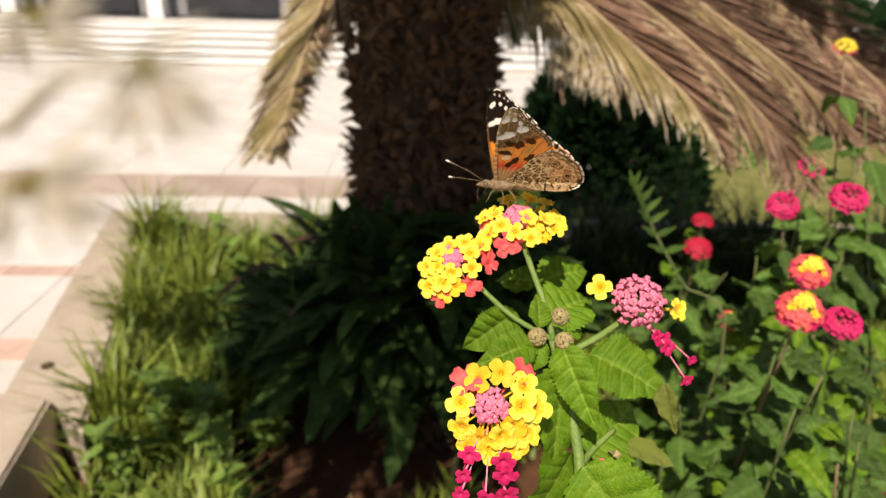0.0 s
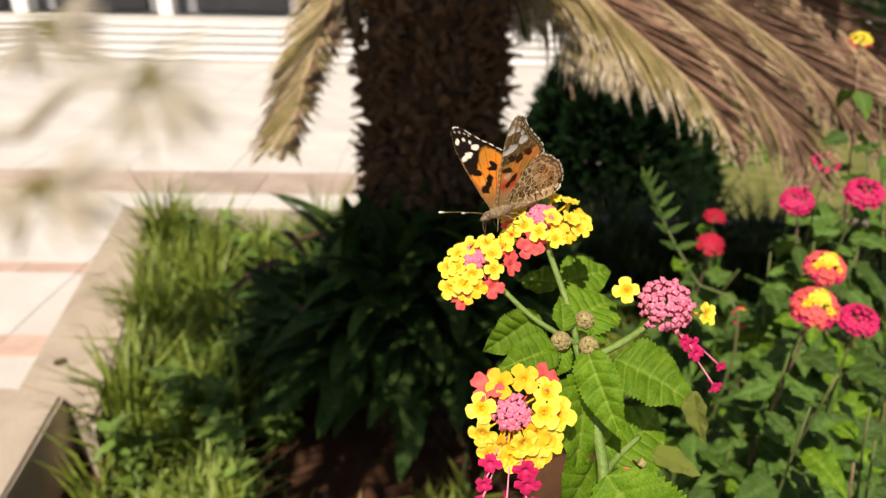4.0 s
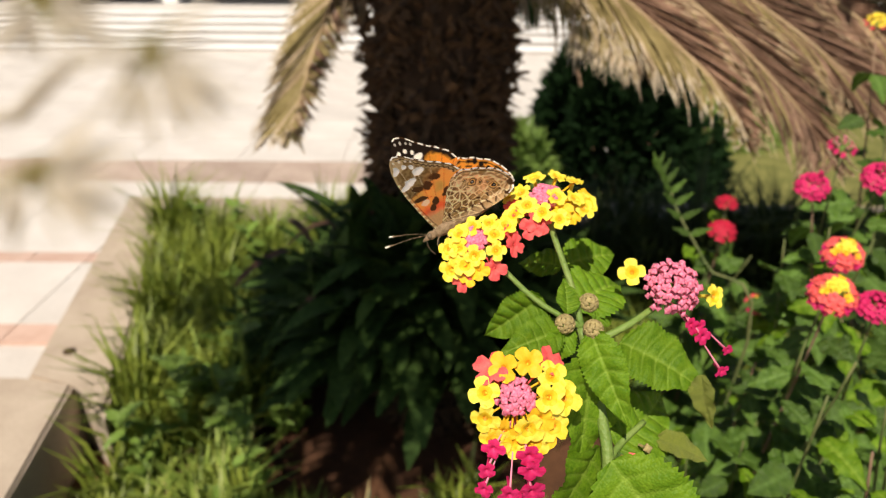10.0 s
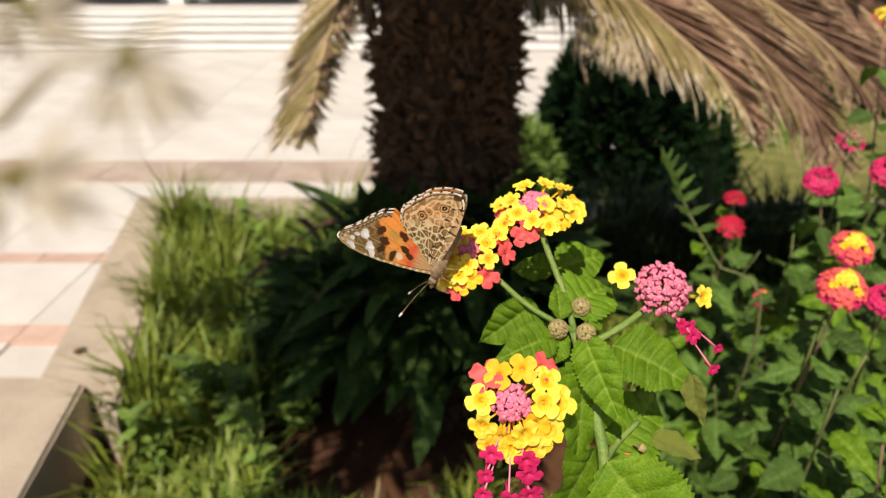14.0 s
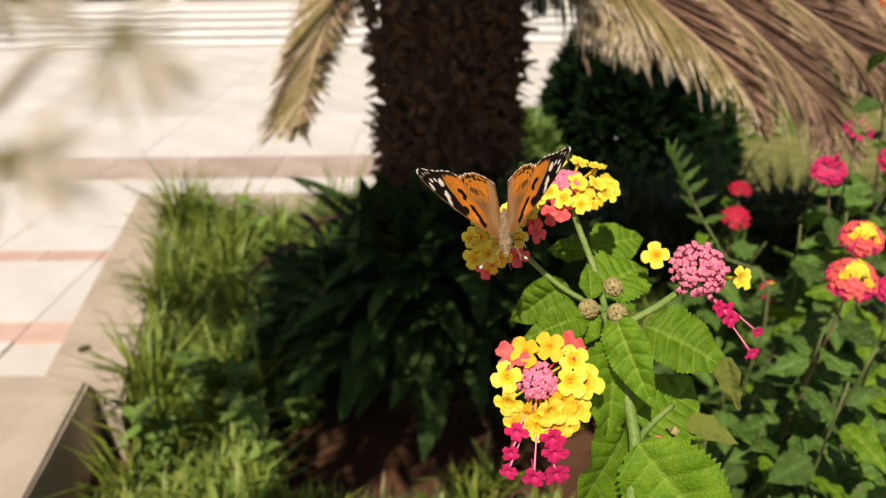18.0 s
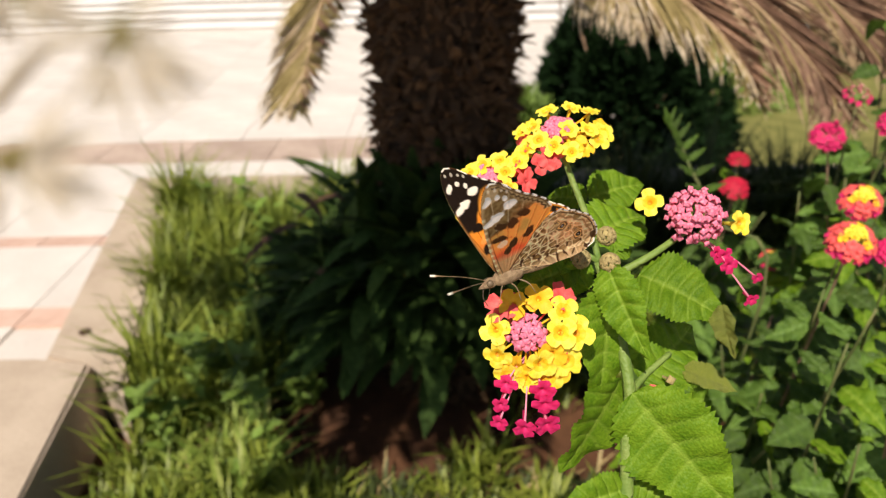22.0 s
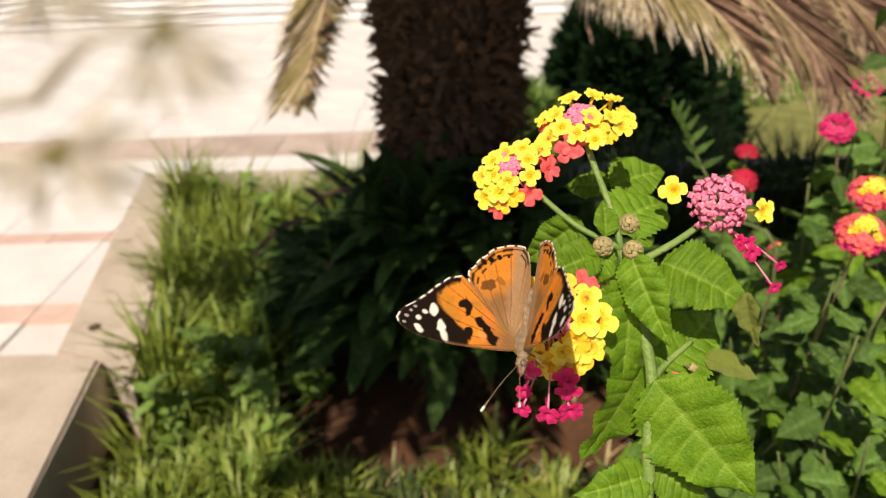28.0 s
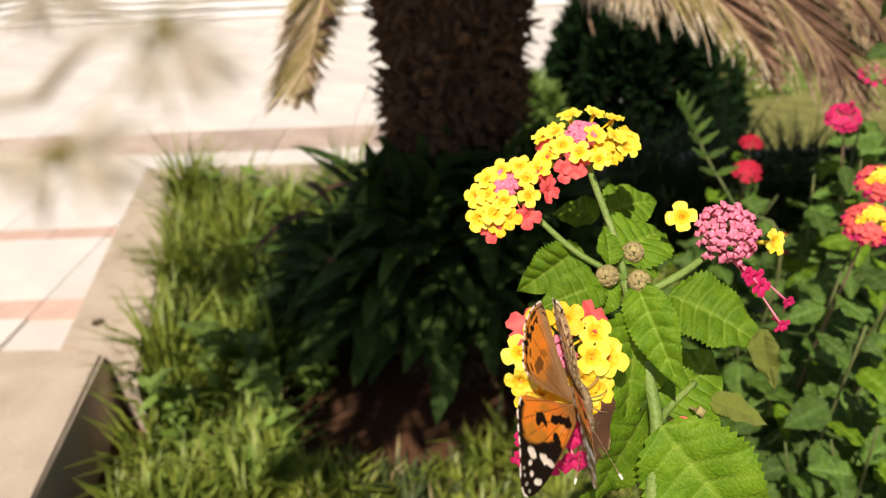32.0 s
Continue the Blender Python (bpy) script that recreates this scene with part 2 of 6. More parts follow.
def thing(name, label, category, at=(0, 0, 0), group="", kind=""):
    ob = new(name)
    ob.empty_display_size = 0.02
    ob.matrix_world = Matrix.Translation(at)
    return tagged(ob, label, category, group, kind)


def part(name, me, parent, m=None, label=""):
    ob = new(name, me)
    ob.parent = parent
    if m is not None:
        ob.matrix_basis = m
    return tagged(ob, label) if label else ob


def solid(name, me, label, category, kind="", m=None):
    ob = new(name, me)
    if m is not None:
        ob.matrix_basis = m
    return tagged(ob, label, category, "", kind)


def orient(base, tip, nrm=(0, 0, 1), scale=1.0):
    """Local +y from base to tip, +z as near nrm as it can be."""
    y = (Vector(tip) - Vector(base)).normalized()
    z = Vector(nrm) - y * y.dot(Vector(nrm))
    z = z.normalized() if z.length > 1e-6 else y.orthogonal().normalized()
    x = y.cross(z)
    r = Matrix((x, y, z)).transposed().to_4x4()
    return Matrix.Translation(base) @ r @ Matrix.Diagonal((scale, scale, scale, 1))


def spline(pts, n):
    """n + 1 points on a smooth curve through pts."""
    p = [Vector(q) for q in pts]
    p = [p[0] * 2 - p[1]] + p + [p[-1] * 2 - p[-2]]
    out = []
    segs = len(p) - 3
    for k in range(n + 1):
        f = k / n * segs
        i = min(int(f), segs - 1)
        t = f - i
        a, b, c, d = p[i:i + 4]
        out.append(0.5 * ((2 * b) + (c - a) * t + (2 * a - 5 * b + 4 * c - d) * t * t + (3 * b - a - 3 * c + d) * t ** 3))
    return out


def tube(pts, radii, seg=8, verts=None, faces=None):
    """A tapered tube along pts, added to verts and faces."""
    verts = [] if verts is None else verts
    faces = [] if faces is None else faces
    base = len(verts)
    n = len(pts)
    ref = Vector((0.3, 0.5, 0.8)).normalized()
    for i, p in enumerate(pts):
        d = (Vector(pts[min(i + 1, n - 1)]) - Vector(pts[max(i - 1, 0)])).normalized()
        u = d.cross(ref)
        u = u.normalized() if u.length > 1e-5 else d.orthogonal().normalized()
        w = d.cross(u)
        r = radii[i] if isinstance(radii, (list, tuple)) else radii
        for k in range(seg):
            a = 2 * math.pi * k / seg
            verts.append(Vector(p) + (u * math.cos(a) + w * math.sin(a)) * r)
    for i in range(n - 1):
        for k in range(seg):
            k2 = (k + 1) % seg
            faces.append((base + i * seg + k, base + i * seg + k2, base + (i + 1) * seg + k2, base + (i + 1) * seg + k))
    faces.append(tuple(base + k for k in range(seg))[::-1])
    faces.append(tuple(base + (n - 1) * seg + k for k in range(seg)))
    return verts, faces


def box(x0, x1, y0, y1, z0, z1, bev=0.004):
    """A block with chamfered edges."""
    bm = bmesh.new()
    bmesh.ops.create_cube(bm, size=1)
    for v in bm.verts:
        v.co = ((x0 + x1) / 2 + v.co.x * (x1 - x0), (y0 + y1) / 2 + v.co.y * (y1 - y0), (z0 + z1) / 2 + v.co.z * (z1 - z0))
    if bev:
        bmesh.ops.bevel(bm, geom=bm.edges[:], offset=bev, segments=2, affect="EDGES")
    vs = [v.co.copy() for v in bm.verts]
    bm.verts.index_update()
    fs = [[v.index for v in f.verts] for f in bm.faces]
    bm.free()
    return vs, fs


def prism(poly, z0, z1, bev=0.006):
    """A slab over a polygon (counter-clockwise) with a worn upper edge."""
    bm = bmesh.new()
    low = [bm.verts.new((x, y, z0)) for x, y in poly]
    top = [bm.verts.new((x, y, z1)) for x, y in poly]
    n = len(poly)
    bm.faces.new(top)
    bm.faces.new(low[::-1])
    for i in range(n):
        bm.faces.new((low[i], low[(i + 1) % n], top[(i + 1) % n], top[i]))
    if bev:
        es = [e for e in bm.edges if all(abs(v.co.z - z1) < 1e-6 for v in e.verts)]
        bmesh.ops.bevel(bm, geom=es, offset=bev, segments=2, affect="EDGES")
    bm.verts.index_update()
    vs, fs = [v.co.copy() for v in bm.verts], [[v.index for v in f.verts] for f in bm.faces]
    bm.free()
    return vs, fs


def blade(length, width, bend, n=5, fold=0.25):
    """A strap leaf along +y that bends towards -z; two halves folded on the midrib."""
    vs, fs = [], []
    for i in range(n + 1):
        t = i / n
        w = width / 2 * (1 - t) ** 0.45 * min(1, 0.55 + t * 2.2) if i < n else width * 0.03
        a = bend * t
        y, z = (length * math.sin(a) / bend, -length * (1 - math.cos(a)) / bend) if abs(bend) > 1e-4 else (length * t, 0)
        vs += [Vector((-w, y, z + fold * w)), Vector((0, y, z)), Vector((w, y, z + fold * w))]
    for i in range(n):
        for k in range(2):
            a = i * 3 + k
            fs.append((a, a + 1, a + 4, a + 3))
    return vs, fs


def broad_leaf(nl, nw, width, teeth, fold, curl, quilt, seed):
    """A serrate ovate leaf of length 1 along +y, quilted between its side veins."""
    rnd = random.Random(seed)
    vs, fs = [], []
    twist = rnd.uniform(-0.12, 0.12)
    for i in range(nl + 1):
        t = i / nl
        shape = (math.sin(math.pi * min(1, t ** 0.72)) ** 0.85) if 0 < t < 1 else 0.012
        shape *= 1 - 0.22 * t
        saw = (t * teeth) % 1.0
        wave = 0.035 * math.sin(t * 19 + seed * 2.1)
        w = width / 2 * shape * (1 + (0.15 * (saw - 0.5) if nl > 14 else rnd.uniform(-0.05, 0.05)))
        for j in range(-nw, nw + 1):
            s = j / nw
            x = s * max(w, 0.004)
            vein = abs(math.sin(math.pi * (t * 7.0 - 0.75 * abs(s) ** 1.3)))
            z = fold * abs(x) - curl * t * t + quilt * (vein ** 0.4) * min(1, shape * 1.5) * (0.35 + 0.65 * math.sin(math.pi * min(1, abs(s) + 0.04)))
            z += 0.02 * math.sin(t * 9 + s * 3 + seed) * abs(s) + twist * x * t + wave * s * s * (1 if s > 0 else -1)
            vs.append(Vector((x, t - 0.03 * abs(s) * width * (saw if abs(j) == nw else 0), z)))
    row = 2 * nw + 1
    for i in range(nl):
        for j in range(row - 1):
            a = i * row + j
            fs.append((a, a + 1, a + row + 1, a + row))
    return vs, fs


# ---- ground, walls, plaza ----
SOIL, COPING, PLAZA = 0.0, 0.12, -0.23
gv, gf = [], []
for i, x in enumerate((-60, 60)):
    for y in (-60, 90):
        gv.append((x, y, PLAZA - 0.03))
solid("ground", mesh_of("ground", gv, [(0, 2, 3, 1)], "earth"), "pale compacted earth around the paved plaza", "ground", "structure")

# planting bed: uneven red-brown soil
nx, ny = 90, 60
sv, sf = [], []
for j in range(ny + 1):
    for i in range(nx + 1):
        x, y = -1.15 + 4.2 * i / nx, -0.9 + 2.66 * j / ny
        z = SOIL + 0.025 * noise.noise((x * 4, y * 4, 0)) + 0.010 * noise.noise((x * 17, y * 17, 3))
        wall_x = -0.62 if y < 0.95 else -0.62 - 0.23 * (y - 0.95)
        sv.append((max(x, wall_x), y, z))
for j in range(ny):
    for i in range(nx):
        a = j * (nx + 1) + i
        sf.append((a, a + 1, a + nx + 2, a + nx + 1))
solid("soil_bed", mesh_of("soil_bed", sv, sf, "soil"), "red-brown soil of the raised planting bed", "soil", "structure")

# coping of the bed: two lengths meeting at a corner, and a broad slab on the near side
wall_left = thing("wall_left", "sand-coloured concrete planter wall with a worn coping", "wall", kind="structure")
part("coping", mesh_of("coping", *prism([(-0.511, 0.84), (-0.71, 1.62), (-0.87, 1.80), (-0.686, 0.945), (-0.597, 0.928)], -0.06, COPING), "concrete"), wall_left)
part("wall_core", mesh_of("wall_core", *prism([(-0.56, 0.86), (-0.745, 1.64), (-0.85, 1.78), (-0.67, 0.95)], -0.26, -0.06, 0), "concrete"), wall_left)
hv, hf = tube([Vector((-0.651, 1.018, z)) for z in (0.1185, 0.1225, 0.1235, 0.1236)], [0.0105, 0.0105, 0.008, 0.0002], 12)
part("anchor_hole", mesh_of("anchor_hole", hv, hf, "bark"), wall_left, label="dark round plugged hole in the coping")
wall_far = thing("wall_far", "sand-coloured concrete planter wall along the plaza", "wall", kind="structure")
part("coping", mesh_of("coping", *prism([(-0.708, 1.625), (3.0, 1.56), (3.0, 1.74), (-0.872, 1.805)], -0.06, COPING), "concrete"), wall_far)
part("wall_core", mesh_of("wall_core", *prism([(-0.73, 1.65), (3.0, 1.59), (3.0, 1.72), (-0.84, 1.78)], -0.26, -0.06, 0), "concrete"), wall_far)
slab = thing("wall_near", "broad sand-coloured concrete slab edging the bed", "wall", kind="structure")
part("slab", mesh_of("slab", *prism([(-3.0, -0.9), (-0.50, -0.9), (-0.53, 0.45), (-0.597, 0.922), (-0.69, 0.94), (-3.0, 0.97)], -0.10, COPING + 0.004), "concrete"), slab)
part("slab_core", mesh_of("slab_core", *prism([(-2.95, -0.9), (-0.545, -0.9), (-0.58, 0.45), (-0.64, 0.90), (-2.95, 0.93)], -0.26, -0.10, 0), "concrete"), slab)

wall_right = thing("wall_right", "sand-coloured concrete planter wall closing the bed", "wall", kind="structure")
part("wall_core", mesh_of("wall_core", *prism([(3.003, -1.08), (3.18, -1.08), (3.18, 1.74), (3.003, 1.74)], -0.26, COPING), "concrete"), wall_right)
wall_front = thing("wall_front", "sand-coloured concrete planter wall closing the bed", "wall", kind="structure")
part("wall_core", mesh_of("wall_core", *prism([(-3.0, -1.08), (3.0, -1.08), (3.0, -0.903), (-3.0, -0.903)], -0.26, COPING), "concrete"), wall_front)

# plaza paving: pale slabs with a brown course and narrow red courses
plaza = thing("pavement", "pale stone paving with brown and red courses", "pavement", kind="structure")
vs, fs = prism([(-9, 0.98), (-0.9, 0.98), (-0.9, 1.82), (5, 1.82), (5, 6.5), (-9, 6.5)], PLAZA - 0.028, PLAZA - 0.006, 0)
part("bedding", mesh_of("bedding", vs, fs, "paving"), plaza)


def course(y0, y1, m, step, x0=-5.2, x1=2.6):
    me = mesh_of("paving_slab", *box(0.001, step - 0.001, 0.001, y1 - y0 - 0.001, -0.006, 0.010, 0.0015), m)
    k = 0
    x = x0
    while x < x1:
        hidden = y1 < 1.8 and x + step > -0.88
        if not hidden:
            part("paving_slab", me, plaza, Matrix.Translation((x, y0, PLAZA - 0.006)))
        x += step
        k += 1


course(0.98, 1.30, "paving", 0.40)
course(1.30, 1.58, "paving", 0.40)
course(1.58, 1.68, "red_tile", 0.20, -3.4, -0.9)
course(1.68, 2.08, "paving", 0.40)
course(2.08, 2.16, "red_tile", 0.20, -4.0, -0.6)
course(2.16, 2.52, "paving", 0.40)
course(2.52, 2.90, "paving", 0.40)
course(2.90, 3.22, "brown_tile", 0.40)
for k in range(8):
    course(3.22 + k * 0.41, 3.62 + k * 0.41, "paving", 0.52, -6.2, 3.0)

# low steps at the far side, and the shaded building base behind them
for k in range(5):
    solid("step_%d" % (k + 1), mesh_of("step", *box(-14, 14, 6.5 + 0.26 * k, 8.6, PLAZA - 0.03 + 0.048 * k + 0.002 * (k > 0), PLAZA + 0.048 * (k + 1) - 0.014, 0.003), "paving"), "low pale stone step", "step", "structure")
for k in range(5):
    solid("step_nosing_%d" % (k + 1), mesh_of("nosing", *box(-14, 14, 6.488 + 0.26 * k, 6.74 + 0.26 * k, PLAZA + 0.048 * (k + 1) - 0.014, PLAZA + 0.048 * (k + 1) + 0.004, 0.003), "white"), "white stone tread of a low step", "step", "structure")
back = thing("building", "grey building front with dark openings and white posts", "building", (0, 8.6, 0.0))
part("wall", mesh_of("wall", *box(-14, 14, 0.25, 0.6, 0.0, 3.2, 0.01), "facade"), back)
post = mesh_of("post", *box(-0.09, 0.09, -0.05, 0.2, 0.0, 3.0, 0.01), "white")
opening = mesh_of("opening", *box(-0.55, 0.55, 0.19, 0.252, 0.03, 2.2, 0.01), "dark")
for k in range(-5, 6):
    part("post", post, back, Matrix.Translation((k * 1.7 + 0.2, 0, 0)))
    part("opening", opening, back, Matrix.Translation((k * 1.7 + 1.05, 0, 0)))

# lawn behind the bed
lv, lf = [], []
for j in range(25):
    for i in range(31):
        y = 1.86 + 3.4 * j / 24
        x = 0.27 * y + 5.0 * i / 30
        lv.append((x, y, -0.12 + 0.02 * noise.noise((x * 2, y * 2, 7))))
for j in range(24):
    for i in range(30):
        a = j * 31 + i
        lf.append((a, a + 1, a + 32, a + 31))
solid("lawn", mesh_of("lawn", lv, lf, "lawn"), "sunlit yellow-green lawn beyond the bed", "lawn", "structure")


# ---- cycad: trunk, hanging dry fronds, crown ----
TX, TY = 0.0, 1.045
cycad = thing("sago_palm", "stout sago palm with a shaggy brown trunk and dry hanging fronds", "palm", (TX, TY, 0))


def trunk_r(z):
    return float(np.interp(z, (0, 0.40, 0.46, 0.51, 0.55, 0.61, 0.68, 0.80, 1.1), (0.108, 0.101, 0.107, 0.110, 0.101, 0.113, 0.109, 0.112, 0.10))) - 0.006


tv, tf = [], []
for j in range(41):
    z = -0.03 + 1.11 * j / 40
    for i in range(28):
        a = 2 * math.pi * i / 28
        r = trunk_r(z) - 0.006 + 0.008 * noise.noise((math.cos(a) * 3, math.sin(a) * 3, z * 16))
        tv.append((r * math.cos(a), r * math.sin(a), z))
for j in range(40):
    for i in range(28):
        i2 = (i + 1) % 28
        tf.append((j * 28 + i, j * 28 + i2, (j + 1) * 28 + i2, (j + 1) * 28 + i))
tf.append(tuple(range(40 * 28, 41 * 28)))
trunk = part("trunk", mesh_of("trunk", tv, tf, "bark"), cycad)
rnd = random.Random(4)
bv, bf = [], []
for k in range(4300):
    big = k % 6 == 0
    z = rnd.uniform(0.0, 1.05)
    a = rnd.uniform(-math.pi, 0.3) if rnd.random() < 0.85 else rnd.uniform(0.3, math.pi)
    r = trunk_r(z) - 0.004 + 0.012 * noise.noise((math.cos(a) * 3, math.sin(a) * 3, z * 14))
    p = Vector((r * math.cos(a), r * math.sin(a), z))
    out = Vector((math.cos(a), math.sin(a), rnd.uniform(-0.9, 1.1))).normalized()
    side = Vector((-math.sin(a), math.cos(a), rnd.uniform(-0.4, 0.4))).normalized()
    up = out.cross(side)
    L, w, h = rnd.uniform(0.010, 0.036), rnd.uniform(0.002, 0.007), rnd.uniform(0.001, 0.004)
    if big:
        L, w, h = L * 0.9, w * 1.9, h * 2.5
    b = len(bv)
    bv += [p - side * w - up * h, p + side * w - up * h, p + side * w + up * h, p - side * w + up * h,
           p + out * L - side * w * 0.4 + up * h * 0.3, p + out * L + side * w * 0.4 - up * h * 0.2]
    bf += [(b, b + 1, b + 5, b + 4), (b + 1, b + 2, b + 5), (b + 2, b + 3, b + 4, b + 5), (b + 3, b, b + 4)]
tagged(part("shag", mesh_of("shag", bv, bf, "leaf_base", smooth=False), trunk, label="shaggy old leaf bases"), kind="stuff")


def frond_mesh(name, pts, leng, wid, mats, seed, fall, ahead, spread, n=46, side_ref=(0, -1, 0.2), sway=0.12, start=0.0):
    """A feather frond: a tapering rachis with narrow leaflets on both sides. fall, ahead and spread
    weigh how far the leaflets hang, lie along the rachis and stand off it."""
    r = random.Random(seed)
    c = spline(pts, n)
    vs, fs, idx = [], [], []
    tube(c, [0.0055 * (1 - 0.75 * i / n) for i in range(n + 1)], 5, vs, fs)
    idx += [2] * len(fs)
    for i in range(max(2, int(start * n)), n + 1):
        t = i / n
        tan = (c[i] - c[i - 1]).normalized()
        sd = tan.cross(Vector(side_ref)).normalized()
        for s in (-1, 1):
            for rep in range(2):
                d = (tan * ahead + sd * s * spread + Vector((0, 0, -fall))
                     + Vector((r.uniform(-1, 1), r.uniform(-1, 1), r.uniform(-1, 1))) * sway).normalized()
                L = leng * (0.45 + 0.55 * math.sin(math.pi * min(1, 0.15 + 0.8 * t))) * r.uniform(0.75, 1.1)
                nrm = d.cross(tan)
                wv = (nrm.cross(d)).normalized() if nrm.length > 1e-3 else d.orthogonal()
                up = wv.cross(d)
                w = wid * r.uniform(0.7, 1.2)
                b = len(vs)
                p = c[i] + (c[i - 1] - c[i]) * (0.5 * rep + r.uniform(0, 0.3))
                g = Vector((0, 0, -1)) * L * r.uniform(0.03, 0.16)
                for f, ww in ((0, 0.6), (0.35, 1.0), (0.7, 0.8), (1.0, 0.12)):
                    q = p + d * L * f + g * f * f
                    vs += [q - wv * w * ww + up * w * 0.45, q, q + wv * w * ww + up * w * 0.45]
                m = 0 if r.random() < 0.62 else 1
                for k in range(3):
                    for h in range(2):
                        a = b + k * 3 + h
                        fs.append((a, a + 1, a + 4, a + 3))
                        idx.append(m)
    return mesh_of(name, vs, fs, mats, idx)


def off(pts):
    return [Vector(p) - Vector((TX, TY, 0)) for p in pts]


def sheet_frond(name, rach, tips, mats, seed, n=64, wid=0.0026, lead=0.0, fray=0.006, keel=0.8, ahead=0.0):
    """One half of a frond: closely set leaflets from the rachis to the line of their tips, each keeled and bowed."""
    r = random.Random(seed)
    R, T = spline(rach, n), spline(tips, n)
    vs, fs, idx = [], [], []
    tube(R, [0.0048 * (1 - 0.75 * i / n) for i in range(n + 1)], 5, vs, fs)
    idx += [2] * len(fs)
    for i in range(n):
        tan = (R[i + 1] - R[i]).normalized()
        for rep in range(2):
            f = r.random()
            p = R[i].lerp(R[i + 1], f)
            i2 = min(n - 1, i + int(ahead * n))
            q = T[i2].lerp(T[i2 + 1], f) + Vector((r.gauss(0, 1), r.gauss(0, 1), r.gauss(0, 1))) * fray
            q = p + (q - p) * (r.uniform(0.78, 1.04) if r.random() < 0.8 else r.uniform(0.45, 0.8))
            L = (q - p).length
            c = p.lerp(q, 0.5) + tan * lead * L + Vector((0, 0, 1)) * L * r.uniform(0.0, 0.07)
            w = wid * r.uniform(0.7, 1.25)
            b = len(vs)
            for t, ww in ((0, 0.6), (0.3, 1.0), (0.55, 1.0), (0.8, 0.75), (1.0, 0.10)):
                o = p * (1 - t) ** 2 + c * 2 * t * (1 - t) + q * t * t
                d = ((c - p) * (1 - t) + (q - c) * t).normalized()
                wv = (tan - d * tan.dot(d)).normalized()
                up = wv.cross(d)
                vs += [o - wv * w * ww + up * w * keel * ww, o, o + wv * w * ww + up * w * keel * ww]
            x = r.random()
            m = 0 if x < 0.45 else 1 if x < 0.8 else 3
            for k in range(4):
                for h in range(2):
                    a = b + k * 3 + h
                    fs.append((a, a + 1, a + 4, a + 3))
                    idx.append(4 if k == 3 else m)
    return mesh_of(name, vs, fs, mats, idx)


LEFT_TOP = Vector((-0.1385, 1.11, 0.7752)) - Vector((TX, TY, 0))
left_rachis = [p - LEFT_TOP for p in off([(-0.1385, 1.11, 0.7752), (-0.1585, 1.05, 0.7073), (-0.1801, 1.0, 0.6458), (-0.1947, 0.96, 0.5933), (-0.208, 0.925, 0.544)])]
OLIVE_FROND = ["dry_olive", "dry", "rachis", "dry_olive", "dry_pale"]
TAN_FROND = ["dry_dark", "dry_rose", "rachis", "dry_olive", "dry"]
BROWN_FROND = ["dry_dark", "dry_rose", "rachis", "dry_rose", "dry"]
left_frond = part("dry_frond", sheet_frond("dry_frond", left_rachis, [p - LEFT_TOP for p in off([(-0.1954, 1.07, 0.7634), (-0.2196, 1.03, 0.6923), (-0.2393, 0.98, 0.6322), (-0.2525, 0.95, 0.5826), (-0.2649, 0.92, 0.5234), (-0.2149, 0.915, 0.5289)])], OLIVE_FROND, 11, 130, 0.0022, 0.10, 0.004, 1.0, 0.10), cycad,
                  Matrix.Translation(LEFT_TOP), "dry straw-coloured frond")
part("frond_half", sheet_frond("frond_half", left_rachis, [p - LEFT_TOP for p in off([(-0.0881, 1.08, 0.7222), (-0.1304, 1.05, 0.6695), (-0.1501, 1.0, 0.6345), (-0.165, 0.97, 0.5877), (-0.1981, 0.925, 0.5295)])], ["dry_olive", "dry_rose", "rachis", "dry", "dry_pale"], 12, 90, 0.0020, 0.15, 0.006, 1.0, 0.08), left_frond)
part("dry_frond", frond_mesh("dry_frond", off([(-0.1066, 1.0586, 0.7986), (-0.1121, 1.0234, 0.7704), (-0.1186, 1.0011, 0.7463), (-0.1235, 0.9807, 0.7261)]), 0.065, 0.0028, ["dry", "dry_dark", "rachis"], 13, 0.9, 0.5, 0.3, 24), cycad, None, "dry straw-coloured frond")
def right_frond(k, rach, low, high, mats, lab):
    fr = part("dry_frond", sheet_frond("dry_frond", off(rach), off(low), mats[0], 14 + k, 88, 0.0015, 0.22 if k else 0.02, 0.008, 1.5, 0.16 if k else 0), cycad, None, lab)
    part("frond_half", sheet_frond("frond_half", off(rach), off(high), mats[1], 24 + k, 84, 0.0015, 0.22, 0.008, 1.5, 0.16), fr)


